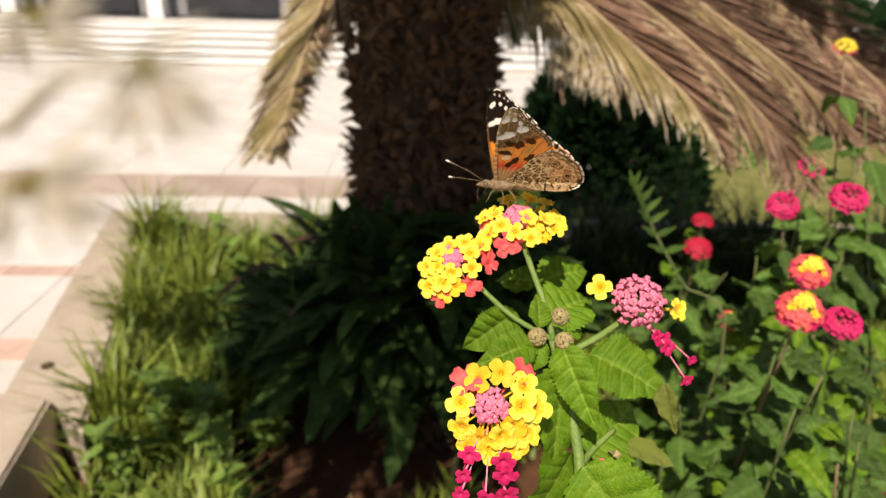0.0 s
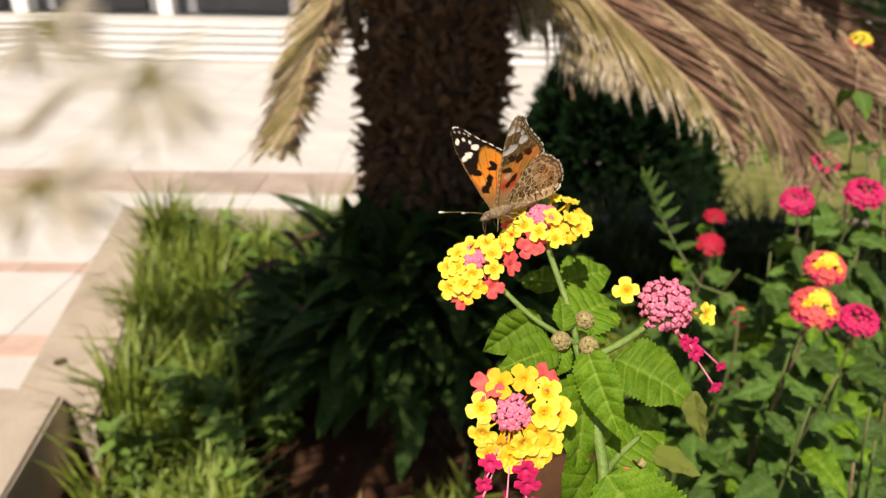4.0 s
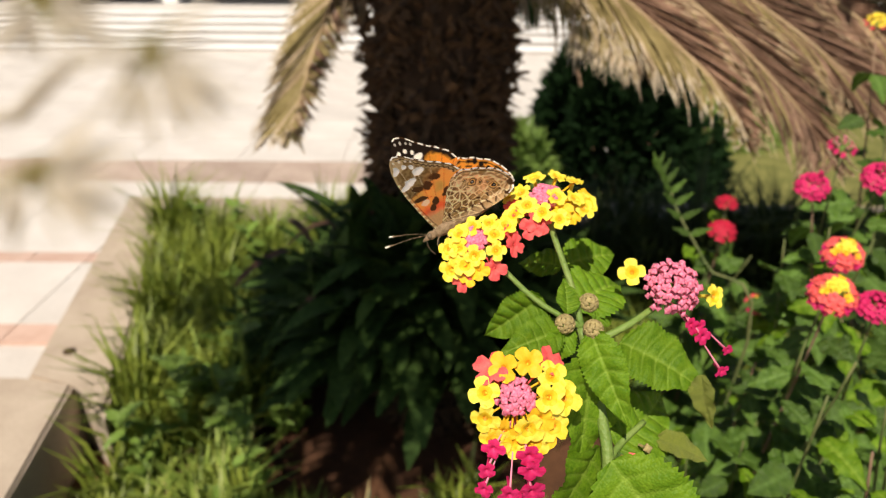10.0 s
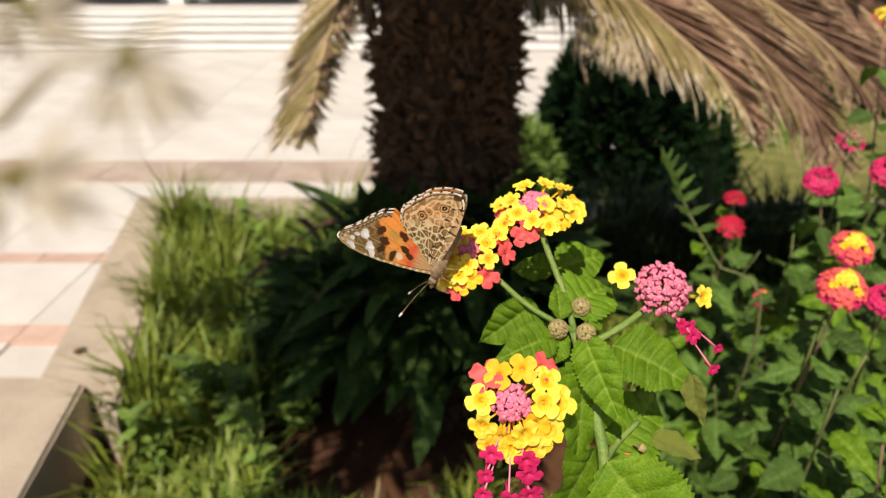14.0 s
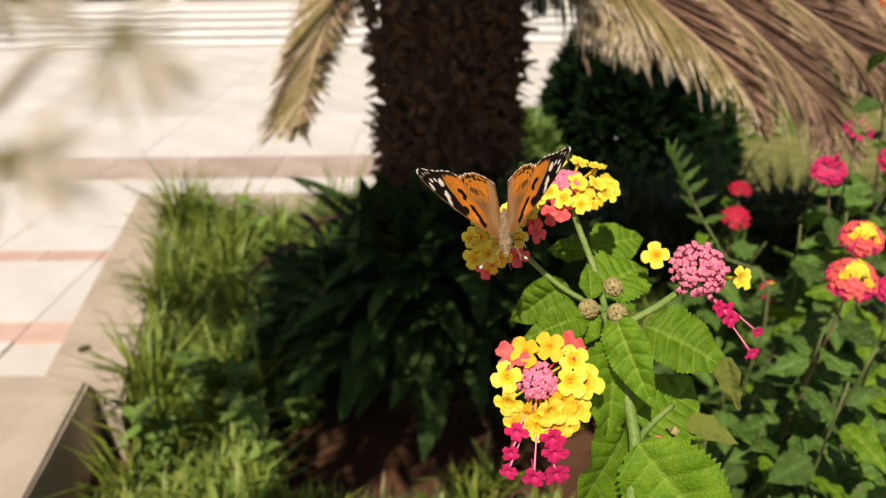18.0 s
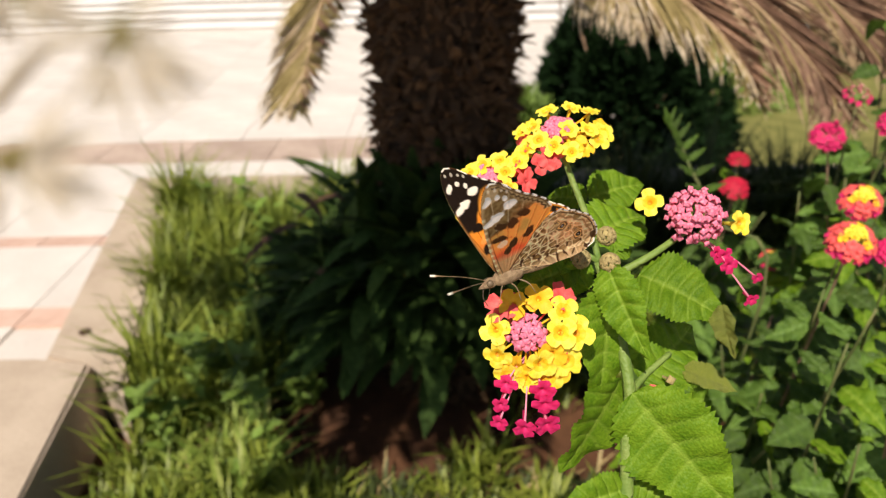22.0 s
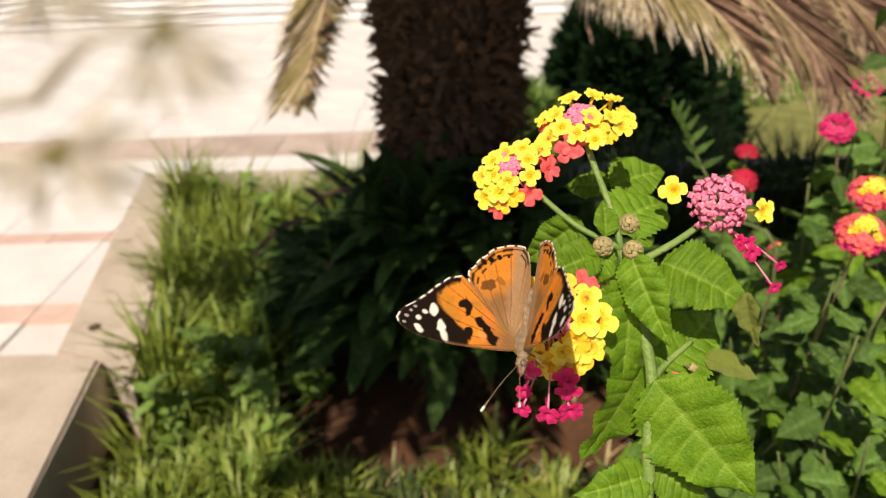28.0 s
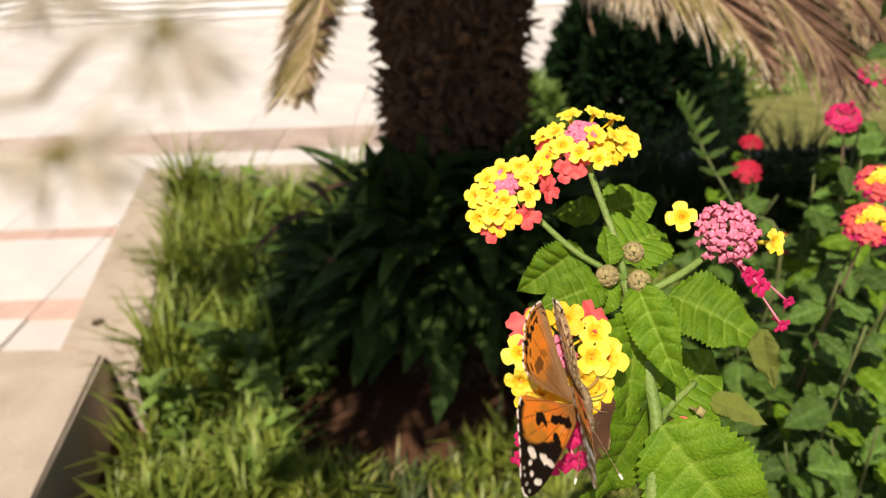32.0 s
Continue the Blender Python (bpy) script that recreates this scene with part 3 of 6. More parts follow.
right_frond(0, [(0.0464, 1.1132, 0.8211), (0.1161, 1.0502, 0.7806), (0.1818, 1.0027, 0.7498), (0.2307, 0.9652, 0.7167), (0.2564, 0.9357, 0.6771)],
     [(0.0771, 1.0221, 0.6966), (0.137, 0.9822, 0.6822), (0.1854, 0.9264, 0.6333), (0.2219, 0.902, 0.6283), (0.2536, 0.9004, 0.625)],
     [(0.1414, 1.0696, 0.7986), (0.2126, 1.006, 0.7567), (0.2533, 0.962, 0.7099), (0.2729, 0.9326, 0.6703), (0.2698, 0.8988, 0.6216)], (OLIVE_FROND, BROWN_FROND), "dry straw-coloured frond")
right_frond(1, [(0.0617, 1.0978, 0.8353), (0.1664, 1.0157, 0.7777), (0.249, 0.9546, 0.7176), (0.3553, 0.8786, 0.6256), (0.3889, 0.8414, 0.5695)],
     [(0.1494, 0.9726, 0.7089), (0.2256, 0.9175, 0.6617), (0.2821, 0.8616, 0.6128), (0.3281, 0.8445, 0.5997), (0.3823, 0.8266, 0.5614)],
     [(0.176, 1.0398, 0.8057), (0.2759, 0.9812, 0.7508), (0.3688, 0.9149, 0.6798), (0.4151, 0.871, 0.6093), (0.4046, 0.8327, 0.5508)], (OLIVE_FROND, BROWN_FROND), "dry tan frond")
right_frond(2, [(0.0795, 1.1272, 0.8511), (0.2172, 1.0442, 0.7915), (0.3323, 0.9791, 0.7227), (0.4417, 0.8872, 0.6203), (0.5102, 0.836, 0.5342)],
     [(0.2014, 1.0276, 0.7558), (0.3018, 0.9565, 0.6743), (0.373, 0.8942, 0.6116), (0.4439, 0.84, 0.5427), (0.4673, 0.8183, 0.5198)],
     [(0.2354, 1.0754, 0.8346), (0.359, 1.0092, 0.7637), (0.4689, 0.916, 0.6584), (0.5219, 0.8687, 0.5807), (0.5232, 0.8278, 0.5166)], (TAN_FROND, BROWN_FROND), "dry brown frond")
right_frond(3, [(0.098, 1.1569, 0.8674), (0.2728, 1.0875, 0.8133), (0.4329, 0.9864, 0.7149), (0.5189, 0.9231, 0.65), (0.5948, 0.8672, 0.5774)],
     [(0.2403, 1.0738, 0.7838), (0.3628, 0.9938, 0.7069), (0.4568, 0.9302, 0.6415), (0.5278, 0.8786, 0.5782), (0.5948, 0.8527, 0.5463)],
     [(0.2971, 1.1081, 0.8574), (0.4407, 1.0267, 0.7775), (0.5397, 0.9589, 0.703), (0.6016, 0.9097, 0.645), (0.6385, 0.8656, 0.5741)], (TAN_FROND, BROWN_FROND), "dry brown frond")
right_frond(4, [(0.1183, 1.1983, 0.8852), (0.3446, 1.1202, 0.8361), (0.5083, 1.021, 0.7416), (0.5914, 0.9597, 0.6812), (0.668, 0.9074, 0.6163)],
     [(0.3032, 1.1097, 0.8135), (0.4501, 1.0283, 0.7337), (0.5285, 0.9636, 0.666), (0.5849, 0.9206, 0.621), (0.668, 0.8885, 0.5757)],
     [(0.3694, 1.1377, 0.8736), (0.532, 1.0442, 0.7915), (0.6218, 0.9791, 0.7227), (0.668, 0.9357, 0.6771), (0.7276, 0.9074, 0.6163)], (TAN_FROND, BROWN_FROND), "dry brown frond")
GREEN = ["frond", "frond", "frond"]
part("green_frond", frond_mesh("green_frond", off([(0.0629, 1.2802, 0.8242), (0.1153, 1.3022, 0.7532), (0.1602, 1.3239, 0.7051), (0.1822, 1.3215, 0.6762)]), 0.07, 0.003, GREEN, 19, 0.5, 0.6, 0.5, 30), cycad, None, "dark green frond")
# Unseen crown fronds, aimed so their shadows reach clumps, trunk, soil and far wall.
SHADE_CROWN = [(a, r * f, l, 0.25) for a, f in ((248, 1.1), (252, 1.1), (256, 1.06), (260, 1.0), (264, 0.96), (268, 0.94)) for r, l in ((1.02, -0.03), (0.80, 0.05), (0.58, 0.12))] \
    + [(a, 1.0, 0.0, 0.84) for a in (224, 230, 236, 242)] + [(a, 1.17, 0.0, 0.80) for a in (239, 244, 249)] + [(a, 0.95, 0.0, 0.1) for a in (336, 341, 346, 352)] + [(a, 0.82, 0.05, 0.1) for a in (318, 323, 328, 332)] + [(a, 0.50, 0.10, 0) for a in (160,)] + [(a, 0.62, 0.16, 0.2) for a in (146, 176, 196)]
for k, (deg, reach, lift, start) in enumerate(SHADE_CROWN):
    ca, sa = math.cos(radians(deg)), math.sin(radians(deg))
    wob = 0.05 * ((k * 5) % 4)
    pts = [(0.05 * ca, 0.05 * sa, 1.03), (0.16 * ca, 0.16 * sa, 1.20 + wob), (0.6 * reach * ca, 0.6 * reach * sa, 1.26 + wob + lift), (reach * ca, reach * sa, 1.10 + wob + lift * 1.4)]
    part("green_frond", frond_mesh("green_frond", pts, 0.13, 0.0075, GREEN, 30 + k, 0.1, 0.6, 0.7, 38, (0, 0, 1), 0.12, start), cycad, None, "green crown frond out of view, placed to cast shade")


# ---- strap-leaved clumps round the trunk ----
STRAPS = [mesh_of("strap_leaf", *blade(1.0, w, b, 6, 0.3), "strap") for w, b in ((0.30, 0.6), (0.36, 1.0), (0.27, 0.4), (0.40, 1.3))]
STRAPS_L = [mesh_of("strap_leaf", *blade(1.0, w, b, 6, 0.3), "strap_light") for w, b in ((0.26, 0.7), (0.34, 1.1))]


def clump(at, n, rx, ry, h, leng, seed, meshes, label):
    """Many short strap leaves on a mound of offsets."""
    r = random.Random(seed)
    ob = thing("strap_plant", label, "shrub", at, "strap-leaved plants at the trunk")
    for k in range(n):
        a, u = r.uniform(0, 2 * math.pi), r.random() ** 0.6
        f = math.sqrt(r.uniform(0.0, 1.0))
        base = Vector((math.cos(a) * rx * f * 0.75, math.sin(a) * ry * f * 0.75, 0.24 * h + h * 0.50 * u * (1 - 0.55 * f * f)))
        el = r.uniform(0.15, 1.2) if u > 0.45 else r.uniform(0.05, 0.8)
        b = a + r.uniform(-0.7, 0.7)
        d = Vector((math.cos(b) * math.cos(el), math.sin(b) * math.cos(el), math.sin(el)))
        part("leaf", r.choice(meshes), ob, orient(base, base + d, (0, 0, 1) if el < 1.1 else (math.cos(a), math.sin(a), 0.2), leng * r.uniform(0.5, 0.9)))


# Clumps at the trunk: part of their shade is in the leaf colour.
DARKCLUMP = "strap-leaved plant by the trunk, shade put into its dark green"
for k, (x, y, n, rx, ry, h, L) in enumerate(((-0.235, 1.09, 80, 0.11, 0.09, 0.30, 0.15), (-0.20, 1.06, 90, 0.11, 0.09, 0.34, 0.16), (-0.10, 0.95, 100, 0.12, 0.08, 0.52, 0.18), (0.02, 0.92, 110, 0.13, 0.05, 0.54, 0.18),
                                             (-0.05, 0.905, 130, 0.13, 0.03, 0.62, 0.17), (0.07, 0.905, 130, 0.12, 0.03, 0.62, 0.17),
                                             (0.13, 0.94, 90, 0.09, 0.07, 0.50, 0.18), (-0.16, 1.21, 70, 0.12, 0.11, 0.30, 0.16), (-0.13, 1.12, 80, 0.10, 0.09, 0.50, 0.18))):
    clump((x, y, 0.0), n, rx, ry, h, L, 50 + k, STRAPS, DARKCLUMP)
clump((-0.25, 1.38, 0.02), 26, 0.06, 0.06, 0.17, 0.06, 71, STRAPS_L, "green leafy plant beside the shaded clump")
clump((-0.15, 1.42, 0.02), 34, 0.05, 0.05, 0.24, 0.075, 72, STRAPS_L, "green leafy plant beside the shaded clump")
clump((-0.33, 1.36, 0.02), 16, 0.03, 0.03, 0.16, 0.05, 73, STRAPS_L, "green leafy plant beside the shaded clump")
DEAD = mesh_of("dead_leaf", *blade(1.0, 0.2, 0.8, 6, 0.3), "dry_dark")
r_dead = random.Random(5)
for k in range(9):
    p = Vector((r_dead.uniform(-0.24, 0.02), r_dead.uniform(0.93, 1.02), r_dead.uniform(0.30, 0.40)))
    d = Vector((r_dead.uniform(-1, 1), -0.4, r_dead.uniform(-0.5, 0.2))).normalized()
    solid("dead_leaf", DEAD, "withered brown leaf lying on the strap-leaved plants", "leaf", "", orient(p, p + d, (0, 0, 1), r_dead.uniform(0.08, 0.15)))
# dry broad leaves caught beside the trunk
for k, (p, q) in enumerate((((0.0729, 0.9207, 0.4082), (0.0982, 0.9331, 0.4822)), ((0.098, 0.9409, 0.4042), (0.1292, 0.9452, 0.4607)), ((0.1002, 0.9235, 0.4142), (0.0771, 0.9151, 0.4672)))):
    me = mesh_of("dry_leaf", *broad_leaf(12, 3, 0.55, 6, 0.3, 0.2, 0.01, 40 + k), "dry")
    solid("dry_leaf", me, "pale tan dry leaf caught beside the trunk", "leaf", "", orient(p, q, (0.2, -0.8, 0.5), (Vector(q) - Vector(p)).length))


# ---- grass ----
def grass(name, n, area, hmin, hmax, m, seed, label, wid=0.0042):
    r = np.random.RandomState(seed)
    vs, fs = [], []
    while len(vs) < n * 5:
        x, y = r.uniform(area[0], area[1]), r.uniform(area[2], area[3])
        if not area[4](x, y):
            continue
        if noise.noise((x * 7, y * 7, seed)) < r.uniform(-0.45, 0.4):
            continue
        h = r.uniform(hmin, hmax) * (0.6 if x < -0.3 and y < 0.86 else 1) * (0.75 + 0.9 * max(0, noise.noise((x * 11, y * 11, seed + 4.0))))
        a, lean = r.uniform(0, 6.283), r.uniform(0.1, 0.75)
        dx, dy = math.cos(a), math.sin(a)
        wx, wy = -dy * wid, dx * wid
        b = len(vs)
        z0 = SOIL - 0.012
        mx, my = x + dx * h * lean * 0.35, y + dy * h * lean * 0.35
        vs += [(x - wx, y - wy, z0), (x + wx, y + wy, z0), (mx - wx * 0.8, my - wy * 0.8, z0 + h * 0.6), (mx + wx * 0.8, my + wy * 0.8, z0 + h * 0.6),
               (x + dx * h * lean, y + dy * h * lean, z0 + h * (1 - 0.35 * lean))]
        fs += [(b, b + 1, b + 3, b + 2), (b + 2, b + 3, b + 4)]
    return solid(name, mesh_of(name, vs, fs, m), label, "grass", "stuff")


def left_strip(x, y):
    return (-0.50 if y < 0.9 else -0.525) - 0.255 * max(0, y - 0.88) < x < -0.29 - 0.10 * noise.noise((y * 5, 2, 0)) + 0.14 * min(1, max(0, (y - 1.1) / 0.2))


grass("grass", 12500, (-0.80, -0.2, 0.60, 1.64, left_strip), 0.06, 0.26, "grass", 1, "lush green grass along the planter wall")
grass("grass", 3500, (-0.76, -0.2, 0.60, 1.64, left_strip), 0.05, 0.22, "grass_pale", 2, "pale green grass blades along the planter wall")
grass("grass", 2600, (-0.76, -0.2, 0.60, 1.64, left_strip), 0.04, 0.13, "grass_dry", 8, "withered straw-coloured grass along the planter wall")
grass("grass", 3000, (-0.45, 0.4, 0.52, 0.92, lambda x, y: noise.noise((x * 16, y * 16, 3)) > -0.2 and y < 0.755 - 0.25 * max(0, -0.12 - x) + 0.05 * noise.noise((x * 6, 0, 0)) + (0.02 if x > 0 else 0)), 0.04, 0.12, "grass", 3, "green grass at the front of the bed")
FRONT = lambda x, y: y < 0.75 and noise.noise((x * 16, y * 16, 5)) > -0.2
grass("grass", 2000, (-0.45, 0.4, 0.52, 0.80, FRONT), 0.03, 0.10, "grass_dark", 9, "dull olive grass at the front of the bed")
grass("grass", 700, (-0.45, 0.4, 0.52, 0.80, FRONT), 0.03, 0.10, "grass_dry", 10, "straw-coloured grass at the front of the bed", 0.003)
grass("grass", 800, (-0.45, 0.4, 0.52, 0.84, lambda x, y: y < 0.74 and noise.noise((x * 16, y * 16, 3)) > 0), 0.03, 0.09, "grass_pale", 4, "pale grass at the front of the bed")
grass("grass", 9000, (0.1, 1.3, 0.9, 1.52, lambda x, y: True), 0.05, 0.12, "grass", 5, "shaded grass behind the palm")
# Tall dark blades cover the lit wall; their colour stands for its shade.
grass("grass", 6500, (0.08, 1.4, 1.36, 1.555, lambda x, y: True), 0.17, 0.34, "grass_dark", 7, "far-wall grass, its shade put into the dark colour", 0.004)
grass("grass", 1500, (-0.6, 0.2, 1.45, 1.62, lambda x, y: True), 0.04, 0.12, "grass", 6, "green grass by the far wall")

# leafy weeds among the grass
WEED = [mesh_of("leaf", *broad_leaf(10, 2, w, 5, 0.2, 0.25, 0.02, 60 + k), "weed") for k, w in enumerate((0.5, 0.62, 0.42))]
r_weed = random.Random(15)
for k in range(34):
    y = r_weed.uniform(0.72, 1.58)
    x = -0.33 - 0.20 * max(0, y - 0.9) + r_weed.uniform(-0.13, 0.10)
    weed = thing("weed", "small leafy green weed among the grass", "weed", (x, y, 0.0), "weeds in the grass")
    tall = r_weed.uniform(0.07, 0.20)
    lean = Vector((r_weed.uniform(-0.3, 0.3), r_weed.uniform(-0.3, 0.3), 1)) * tall
    stem_c = spline([(0, 0, -0.02), lean * 0.5 + Vector((0.01, 0, 0)), lean], 8)
    part("stem", mesh_of("stem", *tube(stem_c, [0.0022 - 0.00018 * i for i in range(9)], 5), "weed"), weed)
    for j in range(16):
        p = stem_c[min(8, 2 + j // 2)]
        a, el = j * 2.4 + k, r_weed.uniform(-0.1, 0.9)
        d = Vector((math.cos(a) * math.cos(el), math.sin(a) * math.cos(el), math.sin(el)))
        part("leaf", WEED[j % 3], weed, orient(p, p + d, (0, -0.3, 1), r_weed.uniform(0.022, 0.045)))

# a tilted piece of broken tile in the grass
solid("tile_shard", mesh_of("tile_shard", *prism([(-0.035, -0.04), (0.03, -0.035), (0.035, 0.03), (-0.005, 0.05), (-0.04, 0.02)], 0, 0.014, 0.003), "shard"),
      "broken pinkish terracotta tile lying in the grass", "tile", "", pose(-0.385, 0.72, 0.012, 38, 10, 25))


# ---- leafy masses behind the bed ----
def leaf_cloud(n, rx, ry, rz, size, seed, droop=0.0):
    r = random.Random(seed)
    vs, fs = [], []
    for k in range(n):
        while True:
            p = Vector((r.uniform(-1, 1), r.uniform(-1, 1), r.uniform(-0.1, 1)))
            if p.length < 1:
                break
        q = p.normalized() * (p.length ** 0.35)
        if noise.noise(q * 2.2 + Vector((seed, 0, 0))) < -0.25:
            q *= 0.8
        c = Vector((q.x * rx, q.y * ry, max(0, q.z) * rz))
        d = (q + Vector((r.uniform(-1, 1), r.uniform(-1, 1), r.uniform(-0.8, 1) - droop)) * 0.8).normalized()
        s = d.orthogonal().normalized()
        s.rotate(Matrix.Rotation(r.uniform(0, 6.28), 3, d))
        L, w = size * r.uniform(0.6, 1.3), size * r.uniform(0.12, 0.2)
        b = len(vs)
        vs += [c, c + d * L * 0.45 + s * w, c + d * L, c + d * L * 0.45 - s * w]
        fs.append((b, b + 1, b + 2, b + 3))
    return vs, fs


def bush(name, at, n, r3, size, m, seed, label):
    ob = thing(name, label, "shrub", at)
    rr = random.Random(seed)
    for k in range(7):
        a = 0.9 * k
        tip = Vector((math.cos(a) * r3[0] * 0.6, math.sin(a) * r3[1] * 0.6, r3[2] * rr.uniform(0.5, 0.85)))
        vs, fs = [], []
        tube(spline([(0, 0, -0.14), tip * 0.4, tip], 5), [0.012, 0.010, 0.008, 0.006, 0.005, 0.003], 6, vs, fs)
        part("stem", mesh_of("stem", vs, fs, "twig"), ob)
    tagged(part("foliage", mesh_of("foliage", *leaf_cloud(n, *r3, size, seed), m, smooth=False), ob), kind="stuff")
    return ob


# Rounded shrubs whose shaded look comes from the blackened leaf colour.
bush("shade_dark_shrub", (0.585, 2.24, -0.10), 14000, (0.29, 0.28, 0.68), 0.055, "shrub", 5, "rounded shrub with its shade put into a very dark green")
bush("shade_dark_shrub", (0.78, 2.5, -0.10), 4500, (0.30, 0.28, 0.42), 0.055, "shrub", 8, "rounded shrub with its shade put into a very dark green")
# Low growth added so its dark mass replaces the wall's shade.
bush("low_shrub", (0.36, 1.47, 0.0), 3600, (0.26, 0.08, 0.150), 0.035, "strap", 12, "low dark growth added for the planter wall's shade")
bush("low_shrub", (0.86, 1.45, 0.0), 4200, (0.34, 0.10, 0.21), 0.045, "strap", 11, "dark green shrub at the planter wall")
bush("light_bush", (0.235, 1.98, -0.16), 4500, (0.13, 0.13, 0.44), 0.05, "bush", 6, "light green sunlit small bush")
# Added beyond the lawn, same shade-darkened colour, as backdrop to the dry fronds.
bush("shade_dark_shrub", (2.3, 4.3, -0.14), 9000, (1.0, 0.5, 0.75), 0.10, "shrub", 10, "wide very dark green shrub beyond the lawn")
bush("light_bush", (1.35, 3.3, -0.14), 3000, (0.35, 0.25, 0.30), 0.04, "bush", 9, "light green sunlit small bush")


# ---- lantana ----
def veined(me, nl, nw):
    """Marks the midrib and the side veins of a broad leaf."""
    at = me.color_attributes.new("vein", "FLOAT_COLOR", "POINT")
    vals = []
    for i in range(nl + 1):
        for j in range(-nw, nw + 1):
            t, q = i / nl, abs(j) / nw
            side = max(0.0, 1 - 2.6 * abs(math.sin(math.pi * (t * 7.0 - 0.75 * q ** 1.3)))) * (1 - 0.6 * q)
            f = min(1.0, (0.45 if j == 0 else 0.0) + 0.5 * side)
            vals += [f, f, f, 1.0]
    at.data.foreach_set("color", vals)
    return me


LEAF_NEAR = [veined(mesh_of("leaf", *broad_leaf(66, 9, w, 22, f, c, q, s), "leaf"), 66, 9) for w, f, c, q, s in ((0.78, 0.20, 0.30, 0.07, 1), (0.68, 0.30, 0.34, 0.07, 2), (0.84, 0.16, 0.30, 0.065, 3), (0.70, 0.34, 0.14, 0.07, 4), (0.50, 0.30, 0.26, 0.055, 5), (0.80, 0.14, 0.10, 0.032, 6))]
LEAF_OLD = mesh_of("leaf", *broad_leaf(54, 8, 0.55, 20, 0.25, 0.25, 0.02, 7), "leaf_old")
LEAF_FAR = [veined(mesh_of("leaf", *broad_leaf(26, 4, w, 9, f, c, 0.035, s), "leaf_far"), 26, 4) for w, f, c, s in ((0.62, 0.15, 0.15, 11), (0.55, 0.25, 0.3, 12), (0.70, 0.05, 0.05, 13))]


LEAF_MID = [veined(mesh_of("leaf", *broad_leaf(26, 4, w, 9, f, c, 0.035, s), "leaf"), 26, 4) for w, f, c, s in ((0.60, 0.2, 0.3, 14), (0.66, 0.1, 0.15, 15))]
NARROW_LEAF = mesh_of("leaf", *broad_leaf(10, 2, 0.34, 6, 0.2, 0.15, 0.01, 17), "leaf_far")


def floret_mesh(name, lobes, petal, centre, seed, cup=0.10):
    """A lantana floret of diameter 1 facing +z, lobed, with a throat and a tube behind it."""
    r = random.Random(seed)
    vs, fs, idx = [], [], []
    seg = 24
    rings = ((0.045, -0.12, 1), (0.085, -0.02, 1), (0.24, 0.035, 0), (0.40, 0.02 + cup * 0.3, 0), (0.5, cup * 0.6, 0))
    vary = [r.uniform(0.86, 1.08) for _ in range(lobes)]
    for ri, (rad, z, m) in enumerate(rings):
        for k in range(seg):
            a = 2 * math.pi * k / seg
            lobe = vary[int(a / (2 * math.pi) * lobes + 0.5) % lobes]
            f = abs(math.cos(a * lobes / 2)) ** 0.5
            f *= 1 - 0.10 * (ri == 4) * (abs(math.sin(a * lobes)) < 0.3 and f > 0.9)
            q = rad * (1 if ri < 2 else (0.58 + 0.42 * f * lobe) if ri > 2 else (0.85 + 0.15 * f))
            vs.append((q * math.cos(a), q * math.sin(a), z + 0.045 * math.sin(a * lobes * 2 + seed) * (ri > 2) + r.uniform(-0.012, 0.012) * (ri > 2)))
    for ri in range(4):
        for k in range(seg):
            k2 = (k + 1) % seg
            fs.append((ri * seg + k, ri * seg + k2, (ri + 1) * seg + k2, (ri + 1) * seg + k))
            idx.append(1 if ri < 1 else 2 if ri < 2 else 0)
    fs.append(tuple(range(seg))[::-1])
    idx.append(1)
    n0 = len(fs)
    tube([Vector((0, 0, -0.13)), Vector((0.01, 0, -0.4)), Vector((0.05, 0.02, -0.9))], [0.085, 0.075, 0.06], 8, vs, fs)
    idx += [1 if centre != "throat" else 0] * (len(fs) - n0)
    return mesh_of(name, vs, fs, [petal, centre, "yellow_deep" if petal == "yellow" else petal], idx)


def bud_mesh(name, m):
    """A closed four-angled bud of height 1 along +z."""
    vs, fs = [], []
    prof = ((0.10, -0.9), (0.13, -0.2), (0.24, 0.06), (0.38, 0.22), (0.40, 0.36), (0.30, 0.47), (0.12, 0.52))
    seg, rows = 12, len(prof)
    for rad, z in prof:
        for k in range(seg):
            a = 2 * math.pi * k / seg
            q = rad * (1 + 0.26 * math.cos(4 * a))
            vs.append((q * math.cos(a), q * math.sin(a), z))
    for i in range(rows - 1):
        for k in range(seg):
            k2 = (k + 1) % seg
            fs.append((i * seg + k, i * seg + k2, (i + 1) * seg + k2, (i + 1) * seg + k))
    fs.append(tuple(range((rows - 1) * seg, rows * seg)))
    return mesh_of(name, vs, fs, m)


FLORET = {
    "y": [floret_mesh("floret", 4, "yellow", "throat", s) for s in (1, 2)] + [floret_mesh("floret", 5, "yellow", "throat", 3)],
    "r": [floret_mesh("floret", 4, "red", "red", s, 0.05) for s in (4, 5)],
    # Golden florets: older ones, and yellow ones with shade put into the colour.
    "o": [floret_mesh("floret", 4, "gold", "throat", 8)],
    "m": [floret_mesh("floret", 4, "magenta", "magenta", s, 0.02) for s in (6, 7)],
    "d": [floret_mesh("floret", 4, "crimson", "crimson", s, 0.02) for s in (9, 10)],
}
BUD = {"p": bud_mesh("bud", "pink"), "m": bud_mesh("bud", "magenta"), "g": bud_mesh("bud", "bud")}


